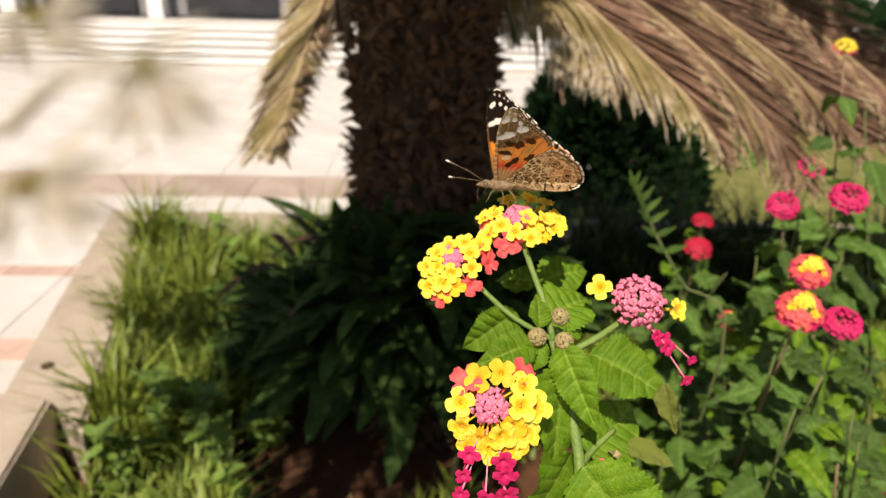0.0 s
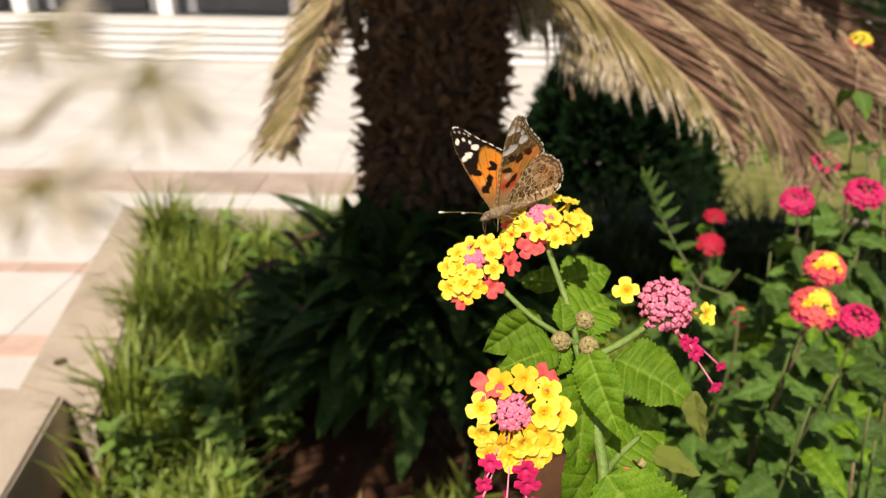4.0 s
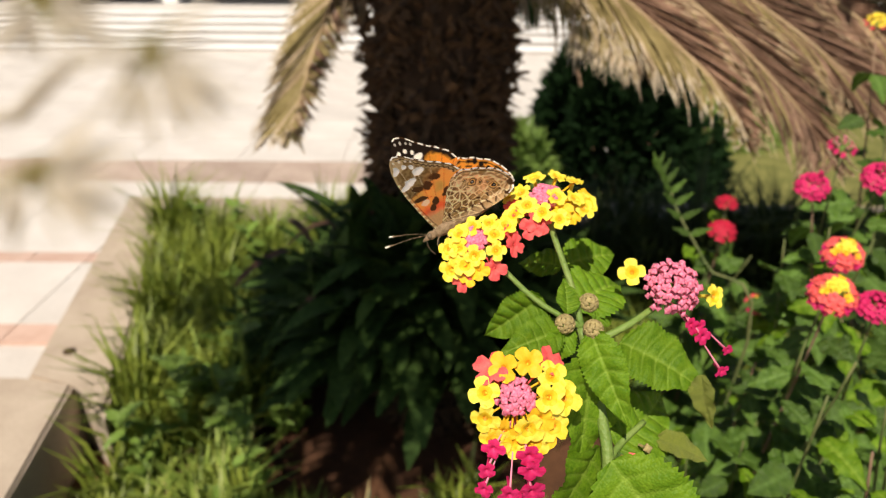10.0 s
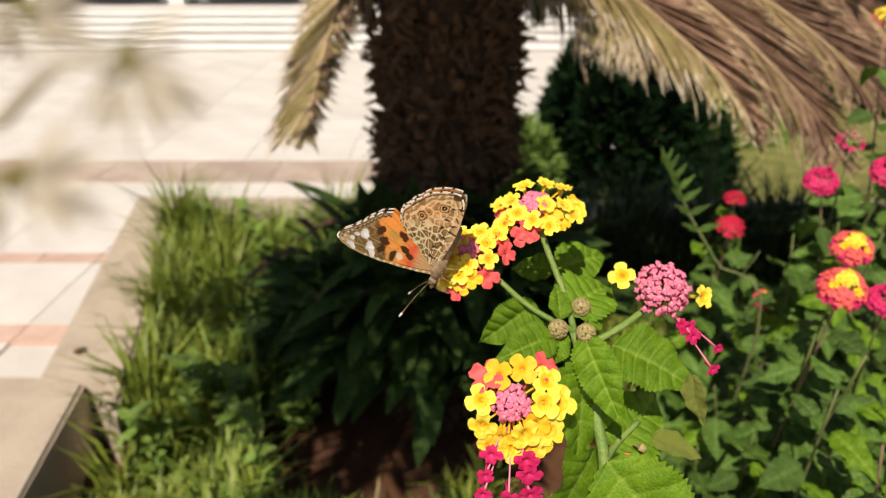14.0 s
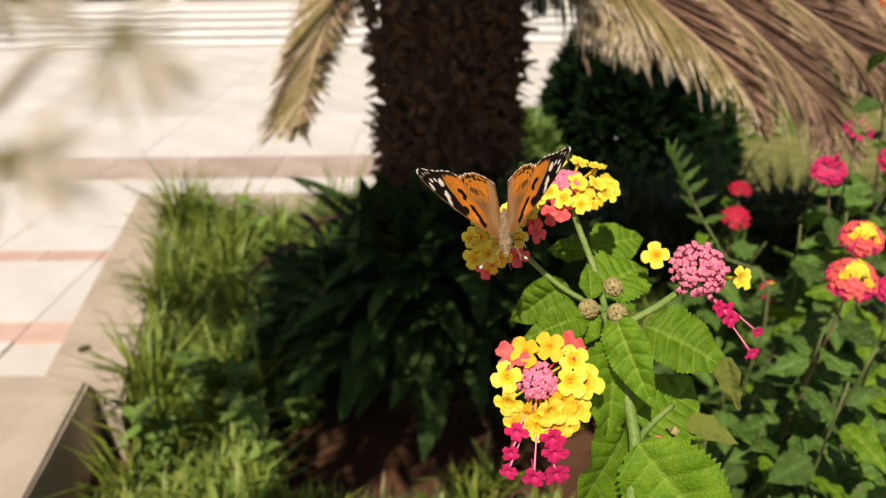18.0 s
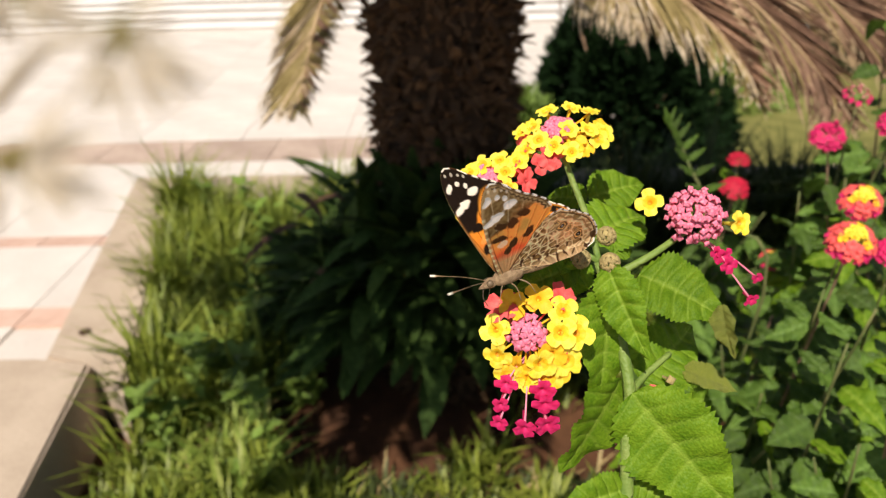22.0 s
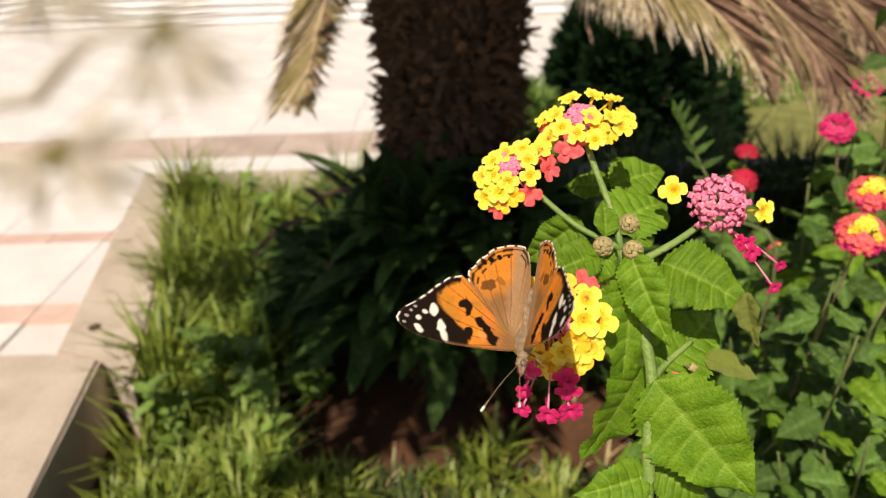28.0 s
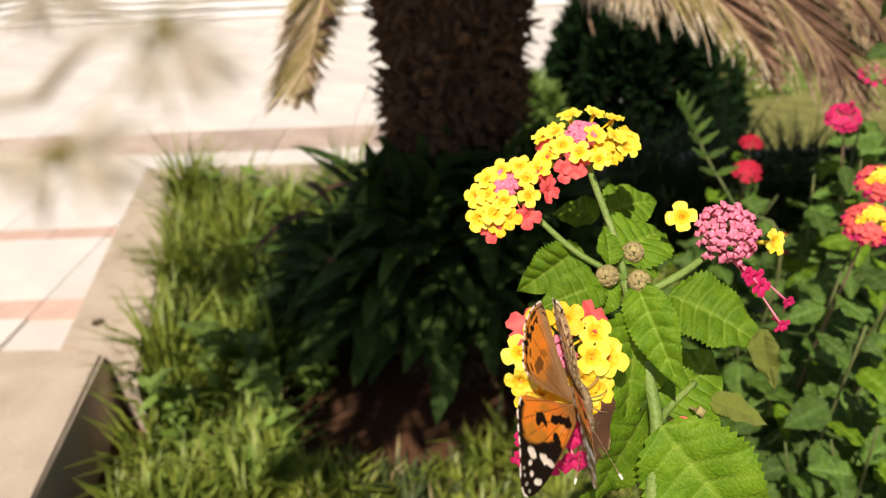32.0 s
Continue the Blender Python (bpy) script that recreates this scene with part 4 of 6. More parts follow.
def axis_turn(d, spin=0.0):
    return Vector(d).to_track_quat("Z", "Y").to_matrix().to_4x4() @ Matrix.Rotation(spin, 4, "Z")


def flower_head(parent, at, nrm, rad, size, rings, seed, label, buds=None, flat=0.8):
    """A dome of florets. rings: (angle from the axis in degrees, how many, kinds to cycle through)."""
    r = random.Random(seed)
    core_v, core_f = tube([Vector((0, 0, -rad * 0.9)), Vector((0, 0, -rad * 0.3)), Vector((0, 0, rad * 0.25))], [rad * 0.12, rad * 0.28, rad * 0.2], 8)
    head = part("flower_head", mesh_of("receptacle", core_v, core_f, "stem"), parent, Matrix.Translation(at) @ axis_turn(nrm), label)
    for ang, count, kinds in rings:
        for k in range(count):
            th = radians(ang + r.uniform(-6, 6))
            ph = 2 * math.pi * (k + r.uniform(-0.18, 0.18)) / count + ang * 0.37
            d = Vector((math.sin(th) * math.cos(ph), math.sin(th) * math.sin(ph), math.cos(th) * flat))
            kind = kinds[k % len(kinds)]
            face = Vector((d.x * 0.6, d.y * 0.6, max(d.z, 0) * 0.7 + 0.5)).normalized()
            face = (face + Vector((r.uniform(-1, 1), r.uniform(-1, 1), r.uniform(-1, 1))) * 0.16).normalized()
            m = Matrix.Translation(d * rad) @ axis_turn(face, r.uniform(0, 6.28))
            if kind in "yrmdo":
                s = size * r.uniform(0.88, 1.12)
                part("floret", r.choice(FLORET[kind]), head, m @ Matrix.Diagonal((s, s, s, 1)))
            else:
                s = size * r.uniform(0.62, 0.8) * (0.56 if kind == "p" else 1)
                m = Matrix.Translation(d * r.uniform(-0.16, 0.14) * rad) @ m
                part("bud", BUD["p" if kind == "p" else "m" if kind == "b" else "g"], head, m @ Matrix.Diagonal((s, s, s, 1)))
    return head


PIVOT = Vector((0.0457, 0.1707, 0.6928))
near = thing("lantana", "lantana sprig with yellow, coral and pink heads, quilted leaves", "flower", PIVOT)
HEAD_A, HEAD_B, HEAD_C, HEAD_D = Vector((-0.0035, 0.0280, 0.0270)), Vector((-0.0262, 0.0186, 0.0178)), Vector((-0.0165, -0.0200, -0.0115)), Vector((0.0364, 0.0151, 0.0035))
PINK = [(0, 1, "p"), (18, 6, "p"), (36, 10, "p"), (54, 13, "p"), (72, 12, "p")]
PINK_WIDE = [(0, 1, "p"), (16, 5, "p"), (32, 9, "p"), (48, 12, "p"), (66, 14, "p")]


def open_head(hi, label, bud_at, nrm, rad, size, kinds, across, along):
    """A shallow dome of open florets round its buds; across and along: millimetres from the buds in the dome's plane."""
    n = Vector(nrm).normalized()
    head = flower_head(near, Vector(bud_at) - n * (0.0022 if hi < 2 else 0.0036), nrm, rad, 0.0068, PINK if hi < 2 else PINK_WIDE, 1 + hi, label, flat=0.5)
    back = head.matrix_basis.inverted()
    r = random.Random(60 + hi)
    e1 = (Vector((1, 0, 0)) - n * n.x).normalized()
    e2 = n.cross(e1)
    for kind, a, b in zip(kinds, across, along):
        low = 1.5 if kind == "r" else 0.9 if kind == "o" else 0.0
        p = Vector(bud_at) + (e1 * a + e2 * b + n * (1.0 - low - 0.030 * (a * a + b * b))) * 1e-3
        d = n + (e1 * a + e2 * b) * (0.085 if kind == "r" else 0.055 if hi < 2 else 0.040) + Vector((0, -0.08, 0.25 if hi == 0 else 0.08))
        d = (d.normalized() + Vector((r.uniform(-1, 1), r.uniform(-1, 1), r.uniform(-1, 1))) * 0.20).normalized()
        q = size * r.uniform(0.92, 1.1) * (1.08 if kind == "r" else 0.94 if kind == "o" else 1)
        part("floret", r.choice(FLORET[kind]), head, back @ Matrix.Translation(p) @ axis_turn(d, r.uniform(0, 6.28)) @ Matrix.Diagonal((q, q, q, 1)))
        foot = (Vector(bud_at) - n * 0.0035).lerp(p, 0.15)
        tube_pts = spline([foot, foot.lerp(p, 0.55) - n * 0.0012, p - d * 0.0006], 5)
        part("floret_tube", mesh_of("floret_tube", *tube([back @ v for v in tube_pts], [0.0003, 0.00032, 0.00034, 0.00036, 0.0004, 0.00045], 5), "gold" if kind != "r" else "red"), head)


open_head(0, "yellow flower head with pink buds", (-0.0039, 0.0275, 0.0312), (-0.03, -0.42, 0.90), 0.0042, 0.0077, "yyyyyyyyyoyyyoyorrr",
          (-3.3, 4.5, 10.2, -8.3, -11.6, -6.8, 2.6, 8.9, -2.3, 13.5, 14.0, 11.7, 3.2, 7.0, -10.9, 4.3, -11.4, -5.4, -3.2),
          (7.7, 9.5, 9.6, 1.5, 1.8, -4.1, -2.3, -1.3, -7.3, 3.8, 0.0, -3.5, -9.4, -7.5, -5.7, -6.4, -2.2, -10.3, -9.2))
open_head(1, "yellow flower head with coral florets at its edge", (-0.0279, 0.0166, 0.0208), (-0.22, -0.60, 0.77), 0.0034, 0.0074, "yyyyyyyyyyoyoorrrro",
          (-4.5, -0.1, 5.1, 6.8, 10.3, -8.1, -4.6, 0.3, 7.1, -7.6, -5.9, -2.9, 1.2, -2.1, 12.4, 11.5, 6.0, -4.4, -4.8),
          (1.7, 3.5, 4.9, 0.6, 4.5, -2.8, -3.2, -6.3, -4.7, -9.1, -7.5, -8.6, -10.0, -11.4, -1.6, 2.2, -9.4, -12.0, -5.9))
open_head(2, "yellow-ringed flower head with pink buds", (-0.0172, -0.0241, -0.0092), (-0.06, -0.86, 0.50), 0.0048, 0.0100, "yyyyyyyyyooyooorrro",
          (-8.7, -8.6, -5.9, -1.4, 3.4, 10.8, 5.2, 9.4, 10.4, 3.7, -3.5, 14.0, 7.1, 1.2, 6.8, 10.1, 10.4, -6.9, -3.3),
          (1.3, -6.0, -12.7, -13.3, -8.7, -8.5, -13.0, 0.0, 6.0, 9.6, 8.3, -0.7, -12.0, -14.0, -6.0, 9.7, -9.4, 7.6, -9.9))
flower_head(near, HEAD_D, (0.10, -0.72, 0.68), 0.0076, 0.0066, [(0, 1, "p"), (13, 7, "p"), (26, 13, "p"), (40, 18, "p"), (55, 22, "p"), (71, 24, "p"), (88, 20, "p"), (104, 12, "p")], 4, "dome of closed pink buds", flat=0.9)
for p, d, s in (((0.0220, 0.0123, 0.0108), (-0.3, -0.75, 0.6), 0.0092), ((0.0495, 0.0121, 0.0022), (0.45, -0.75, 0.45), 0.0086)):
    part("floret", FLORET["y"][0], near, Matrix.Translation(p) @ axis_turn(d, 0.3) @ Matrix.Diagonal((s, s, s, 1)), "open yellow floret")
FADED = ((-0.0236, -0.0308, -0.0213), (-0.0254, -0.0332, -0.0269), (-0.0189, -0.0362, -0.0333), (-0.0129, -0.0329, -0.0274), (-0.0125, -0.0344, -0.0339), (-0.0261, -0.0352, -0.0320), (-0.0135, -0.0309, -0.0239),
         (0.0453, 0.0100, -0.0082), (0.0466, 0.0078, -0.0103), (0.0562, 0.0090, -0.0163), (0.0541, 0.0053, -0.0221), (0.0431, 0.0103, -0.0072))
for k, p in enumerate(FADED):
    p = Vector(p)
    root = Vector((-0.0165, -0.0195, -0.0195)) if k < 7 else Vector((0.0395, 0.0160, -0.0050))
    d = ((p - root).normalized() * 0.45 + Vector((0, -0.9, 0.25))).normalized()
    q = (0.0072, 0.0062, 0.0080, 0.0084, 0.0090, 0.0064, 0.0082, 0.0066, 0.0068, 0.0048, 0.0054, 0.0052)[k]
    part("floret", FLORET["m"][k % 2], near, Matrix.Translation(p) @ axis_turn(d, k) @ Matrix.Diagonal((q * 1.02, q * 0.90, q * 0.9, 1)), "faded magenta floret")
    part("floret_tube", mesh_of("floret_tube", *tube(spline([root, root.lerp(p, 0.5) + Vector((0, 0, 0.001)), p - d * 0.0008], 6), [0.00024] * 5 + [0.0003, 0.0004], 6), "pink"), near)


def stalk(parent, pts, r0, r1, m="stem", n=12, name="stem"):
    c = spline(pts, n)
    part(name, mesh_of(name, *tube(c, [r0 + (r1 - r0) * i / n for i in range(n + 1)], 8), m), parent)


NODE = Vector((0.0062, 0.0045, -0.0045))
FOOT = Vector((NODE.x + 0.03, NODE.y + 0.06, -PIVOT.z))
stalk(near, [FOOT, (0.0110, -0.0460, -0.20), (0.0095, -0.0425, -0.0878), (0.0116, -0.0323, -0.0692), (0.0126, -0.0222, -0.0507), (0.0140, -0.0150, -0.0390), (0.0110, -0.0022, -0.0227), NODE], 0.0027, 0.0016, n=36, name="main_stem")
stalk(near, [NODE, (0.0039, 0.0121, 0.0048), (-0.0018, 0.0224, 0.0194), HEAD_A], 0.0011, 0.0009, name="flower_stalk")
stalk(near, [NODE, (-0.0086, 0.0096, 0.0030), HEAD_B], 0.0010, 0.0008, name="flower_stalk")
stalk(near, [NODE + Vector((0.002, 0, -0.012)), (-0.004, -0.0029, -0.0176), HEAD_C], 0.0014, 0.0010, name="flower_stalk")
stalk(near, [NODE + Vector((0.004, 0, -0.006)), (0.0221, 0.0079, -0.0057), HEAD_D + Vector((-0.001, 0.002, -0.006))], 0.0013, 0.0010, name="flower_stalk")
stalk(near, [(0.0135, -0.0170, -0.0410), (0.0194, -0.0090, -0.0399), (0.0290, -0.0010, -0.0375)], 0.0013, 0.0009, name="leaf_stalk")
stalk(near, [(0.0135, -0.0170, -0.0430), (0.0165, -0.0185, -0.0400), (0.0200, -0.0180, -0.0385)], 0.0011, 0.0007, name="flower_stalk")
part("floret", FLORET["r"][0], near, Matrix.Translation((0.0202, -0.0186, -0.0374)) @ axis_turn((-0.2, -0.8, 0.5)) @ Matrix.Diagonal((0.0080, 0.0050, 0.007, 1)), "coral floret")
part("bud", BUD["g"], near, Matrix.Translation((0.0262, -0.0127, -0.0379)) @ axis_turn((0.3, -0.8, 0.4)) @ Matrix.Diagonal((0.0036, 0.0036, 0.0038, 1)))
part("bud", BUD["g"], near, Matrix.Translation((0.0295, -0.0174, -0.0426)) @ axis_turn((0.1, -0.9, 0.2)) @ Matrix.Diagonal((0.0048, 0.0040, 0.0030, 1)))
for k, p in enumerate(((0.0003, 0.0019, -0.0016), (0.0090, 0.0011, -0.0030), (0.0091, 0.0104, 0.0008))):
    r = random.Random(k)
    ball = part("young_bud", mesh_of("bud_core", *tube([Vector((0, 0, -0.004)), Vector((0, 0, 0)), Vector((0, 0, 0.002))], [0.001, 0.0024, 0.0014], 8), "stem"), near, Matrix.Translation(p) @ axis_turn((-0.1 + 0.1 * k, -0.75, 0.6)), "green-brown young flower bud")
    for j in range(26):
        z = 1 - 1.25 * (j + 0.5) / 26
        a = j * 2.39996
        d = Vector((math.sqrt(max(0, 1 - z * z)) * math.cos(a), math.sqrt(max(0, 1 - z * z)) * math.sin(a), z))
        part("bud", BUD["g"], ball, Matrix.Translation(d * 0.0021) @ axis_turn(d, j) @ Matrix.Diagonal((0.0025, 0.0023, 0.0021, 1)))

def near_leaves(places):
    for base, tip, nrm, k in places:
        part("leaf", LEAF_NEAR[k], near, orient(base, tip, nrm, (Vector(tip) - Vector(base)).length))


near_leaves((
    ((0.0178, 0.0015, -0.0083), (0.0409, -0.0134, -0.011), (-0.1, -0.45, 0.88), 2),
    ((0.0041, 0.0098, -0.001), (0.0261, 0.0304, 0.0028), (-0.25, -0.6, 0.75), 0),
    ((-0.0006, 0.0023, -0.0047), (-0.0187, -0.0077, -0.0035), (0.0, -0.62, 0.78), 1),
    ((0.0012, 0.0044, 0.0003), (0.0018, 0.014, 0.0084), (0.15, -0.95, 0.25), 3),
    ((0.0082, 0.0008, -0.0034), (0.0161, -0.0212, -0.0223), (-0.30, -0.80, 0.50), 4),
    ((-0.0055, 0.0123, 0.0021), (-0.0237, 0.008, -0.0113), (0.35, -0.75, 0.5), 3),
    ((0.0091, 0.0024, -0.0106), (0.0061, -0.02, -0.0415), (0.40, -0.90, -0.10), 5),
    ((0.0117, -0.0113, -0.0381), (-0.0063, -0.0297, -0.0626), (0.40, -0.90, -0.10), 5),
    ((0.0142, -0.018, -0.0381), (0.0405, -0.0416, -0.066), (0.05, -0.97, -0.05), 5),
    ((0.0186, -0.009, -0.0417), (0.0416, 0.0092, -0.0323), (-0.35, -0.85, 0.35), 2),
    ((0.0077, 0.0105, -0.0026), (0.0007, 0.018, -0.0003), (0.3, -0.7, 0.6), 1),
    ((0.0025, 0.0034, -0.0036), (-0.0084, -0.0069, -0.0123), (0.2, -0.85, 0.4), 1),
    ((0.0096, 0.0059, -0.003), (0.0191, 0.0114, -0.0037), (-0.3, -0.7, 0.6), 1),
    ((0.0122, -0.0298, -0.0671), (-0.0079, -0.0416, -0.0627), (0.2, -0.7, 0.7), 1),
    ((0.0151, -0.0245, -0.0707), (0.0314, -0.0314, -0.0781), (-0.2, -0.7, 0.7), 2),
    ((0.0083, 0.0471, -0.0054), (0.0301, 0.0546, -0.0011), (0, -0.6, 0.8), 2),
    ((0.0073, 0.0470, -0.0057), (-0.0082, 0.0529, -0.0048), (0.2, -0.6, 0.8), 2)))
for base, tip, nrm in (((0.0321, -0.0055, -0.0405), (0.0480, -0.0122, -0.0420), (-0.1, -0.35, 0.93)), ((0.0392, -0.0118, -0.0105), (0.0396, -0.0206, -0.0238), (-0.7, -0.65, 0.1))):
    part("leaf", LEAF_OLD, near, orient(base, tip, nrm, (Vector(tip) - Vector(base)).length), "drooping yellow-green leaf")


def shrub(name, foot, tops, label, seed, leng, heads=(), pairs=12, lo=0.2):
    """A lantana bush: stems from one foot to each top, opposite leaves along them, flower heads on top."""
    r = random.Random(seed)
    foot = Vector(foot)
    ob = thing(name, label, "shrub", foot, "lantana bushes")
    for ti, top in enumerate(tops):
        top = Vector(top) - foot
        mid = top * 0.5 + Vector((r.uniform(-1, 1), r.uniform(-1, 1), 0)) * 0.03 + Vector((0, 0, 0.04))
        c = spline([Vector((r.uniform(-1, 1), r.uniform(-1, 1), 0)) * 0.03, mid, top], 16)
        part("stem", mesh_of("stem", *tube(c, [0.0018 - 0.0011 * i / 16 for i in range(17)], 6), "stem_dark" if ti % 7 else "twig"), ob)
        for k in range(pairs):
            f = lo + (0.97 - lo) * k / (pairs - 1)
            i = int(f * 16)
            p = c[i]
            a = k * math.pi / 2 + r.uniform(-0.4, 0.4)
            for s in (0, math.pi):
                L = leng * r.uniform(0.65, 1.15) * (1.0 if k < pairs - 2 else 0.7)
                d = Vector((math.cos(a + s), math.sin(a + s), r.uniform(-0.75, 0.35))).normalized()
                up = Vector((r.uniform(-0.4, 0.4), r.uniform(-0.7, 0.1), 1))
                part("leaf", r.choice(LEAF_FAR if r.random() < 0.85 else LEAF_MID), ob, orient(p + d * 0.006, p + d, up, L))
    for at, size, kind, nrm in heads:
        rings = {"yr": [(8, 3, "y"), (22, 5, "yyo"), (42, 10, "ror"), (60, 13, "r"), (80, 15, "rrm"), (102, 13, "m")],
                 "m": [(8, 4, "b"), (26, 8, "b"), (44, 11, "m"), (66, 14, "m"), (90, 14, "m")],
                 "p": [(8, 3, "p"), (40, 7, "p"), (75, 9, "m")],
                 "d": [(10, 4, "d"), (30, 8, "d"), (52, 11, "d"), (78, 12, "d")],
                 "y": [(8, 4, "y"), (35, 8, "y"), (60, 10, "y"), (85, 9, "r")]}[kind]
        flower_head(ob, Vector(at) - foot, nrm, size * 0.42, size * 0.215, rings, int(at[0] * 1000), {"yr": "coral flower head with a yellow centre", "m": "magenta flower head", "d": "crimson flower head", "p": "pink flower head", "y": "yellow flower head"}[kind])
    return ob


UP = (-0.1, -0.45, 0.9)
shrub("lantana_bush", (0.30, 0.44, 0.0), [(0.2329, 0.3515, 0.6072), (0.2508, 0.3799, 0.6209), (0.2282, 0.3573, 0.5724), (0.2571, 0.3459, 0.5952), (0.2348, 0.3179, 0.5826), (0.2133, 0.3018, 0.5717), (0.2403, 0.2936, 0.5779)],
      "lantana bush with coral and yellow flower heads", 21, 0.042,
      [((0.2329, 0.3515, 0.6072), 0.029, "yr", UP), ((0.2505, 0.3796, 0.6203), 0.026, "yr", UP), ((0.2591, 0.3484, 0.6006), 0.024, "m", UP)])
shrub("lantana_bush", (0.36, 0.60, 0.0), [(0.2869, 0.4915, 0.6236), (0.3212, 0.5232, 0.6444), (0.3255, 0.4747, 0.6349), (0.2806, 0.5025, 0.5762), (0.3214, 0.4568, 0.5966), (0.3056, 0.488, 0.5923)],
      "lantana bush with magenta flower heads", 22, 0.05,
      [((0.2864, 0.492, 0.6247), 0.027, "m", UP), ((0.3203, 0.524, 0.646), 0.024, "p", UP), ((0.3264, 0.4757, 0.6371), 0.03, "m", UP)])
shrub("lantana_bush", (0.27, 0.72, 0.0), [(0.3006, 0.6599, 0.5114), (0.3138, 0.6911, 0.5311), (0.3224, 0.6322, 0.4994), (0.2681, 0.607, 0.4927), (0.3258, 0.5799, 0.4819)],
      "lantana bush with red flower heads", 23, 0.05,
      [((0.3, 0.6609, 0.5136), 0.032, "d", UP), ((0.3132, 0.6922, 0.5334), 0.026, "d", (0, -0.2, 1)), ((0.2907, 0.5413, 0.4938), 0.022, "yr", UP)])
shrub("lantana_bush", (0.24, 0.50, 0.0), [(0.225, 0.4016, 0.5254), (0.1971, 0.4096, 0.4952), (0.2423, 0.372, 0.5092), (0.2035, 0.3544, 0.4953), (0.1699, 0.3591, 0.4816), (0.2158, 0.3312, 0.4927), (0.2421, 0.3279, 0.5093)],
      "low green lantana growth without flowers", 24, 0.045)
shrub("lantana_bush", (0.46, 0.46, 0.0), [(0.3867, 0.6289, 0.7289), (0.392, 0.5847, 0.6816), (0.3824, 0.5705, 0.6511)],
      "tall lantana stem with a yellow flower head", 25, 0.05, [((0.3867, 0.6293, 0.7298), 0.022, "y", UP)])
shrub("lantana_bush", (0.55, 0.62, 0.0), [(0.3677, 0.5361, 0.4826), (0.4242, 0.5892, 0.5017), (0.3586, 0.5845, 0.4918), (0.4055, 0.5062, 0.4658), (0.3164, 0.5252, 0.4593), (0.3507, 0.4568, 0.4544)],
      "green lantana growth at the back of the bed", 26, 0.055)
shrub("lantana_bush", (0.36, 0.36, 0.0), [(0.2314, 0.281, 0.5508), (0.2194, 0.2785, 0.5217), (0.2433, 0.2861, 0.5616), (0.2107, 0.2983, 0.4931), (0.1934, 0.3132, 0.4778)],
      "low green lantana growth without flowers", 27, 0.045)
shrub("lantana_bush", (0.40, 0.92, 0.0), [(0.332, 0.7436, 0.3597), (0.3889, 0.7496, 0.3726), (0.2826, 0.6975, 0.3556), (0.4286, 0.7263, 0.37), (0.2952, 0.7908, 0.3663), (0.3419, 0.6749, 0.3544), (0.4741, 0.8034, 0.3933)],
      "green lantana growth at the back of the bed", 28, 0.055)
# the reddish shoot with small narrow leaves
shoot = thing("lantana_shoot", "thin brown shoot with small narrow leaves", "shoot", (0.22, 0.56, 0.0))
sh = [Vector(p) - Vector((0.22, 0.56, 0)) for p in ((0.2533, 0.4724, 0.4881), (0.2217, 0.5018, 0.5511), (0.1999, 0.5185, 0.5869), (0.1893, 0.5293, 0.61), (0.1781, 0.5367, 0.626))]
stalk(shoot, [(0, 0, 0)] + sh, 0.0014, 0.0007, "stem_dark", 24)
for k in range(7):
    p = spline(sh, 40)[16 + k * 4 - (k == 6)]
    for s in (-1, 1):
        d = Vector((s * (0.8 - 0.08 * k), -0.3, 0.45 + 0.12 * k)).normalized()
        part("leaf", NARROW_LEAF, shoot, orient(p, p + d, (0, -0.8, 0.5), 0.019 - 0.0006 * k))


# ---- painted-lady butterfly ----
def edge(pts):
    xs, ys = zip(*pts)
    return lambda v: float(np.interp(v, xs, ys))


# outlines in shares of the wing's length: a forewing runs from its base (0, 0) to its tip (1, 0),
# a hindwing from its base back to its corner (1, 0)
FORE_MM, HIND_MM, FORE_ANGLE = 31.5, 25.5, radians(95)
FORE_FRONT = edge(((0, -0.03), (0.12, -0.055), (0.28, -0.078), (0.5, -0.10), (0.7, -0.105), (0.85, -0.088), (0.93, -0.062), (0.98, -0.03), (1.0, 0.0)))
FORE_BACK = edge(((0, 0.03), (0.2, 0.20), (0.4, 0.385), (0.48, 0.465), (0.53, 0.485), (0.58, 0.475), (0.65, 0.43), (0.72, 0.355), (0.79, 0.265), (0.86, 0.185), (0.93, 0.12), (0.98, 0.065), (1.0, 0.0)))
HIND_OUT = edge(((0, 0.06), (0.12, 0.22), (0.25, 0.42), (0.38, 0.56), (0.47, 0.605), (0.56, 0.595), (0.66, 0.545), (0.75, 0.485), (0.84, 0.42), (0.91, 0.35), (0.97, 0.25), (1.01, 0.14), (1.02, 0.06)))
HIND_IN = edge(((0, -0.03), (0.2, -0.06), (0.4, -0.085), (0.66, -0.085), (0.85, -0.06), (0.96, -0.02), (1.02, 0.05)))


def reach(front, back, far, cx, cy):
    """How far a wing's outline lies from (cx, cy), by direction."""
    table = []
    for k in range(401):
        x = far * k / 400
        for y in (front(x), back(x)):
            table.append((math.atan2(y - cy, x - cx), math.hypot(x - cx, y - cy)))
    table.sort()
    return edge(table)


FORE_REACH = reach(FORE_FRONT, FORE_BACK, 1.0, 0.55, 0.12)
HIND_REACH = reach(HIND_IN, HIND_OUT, 1.02, 0.40, 0.18)


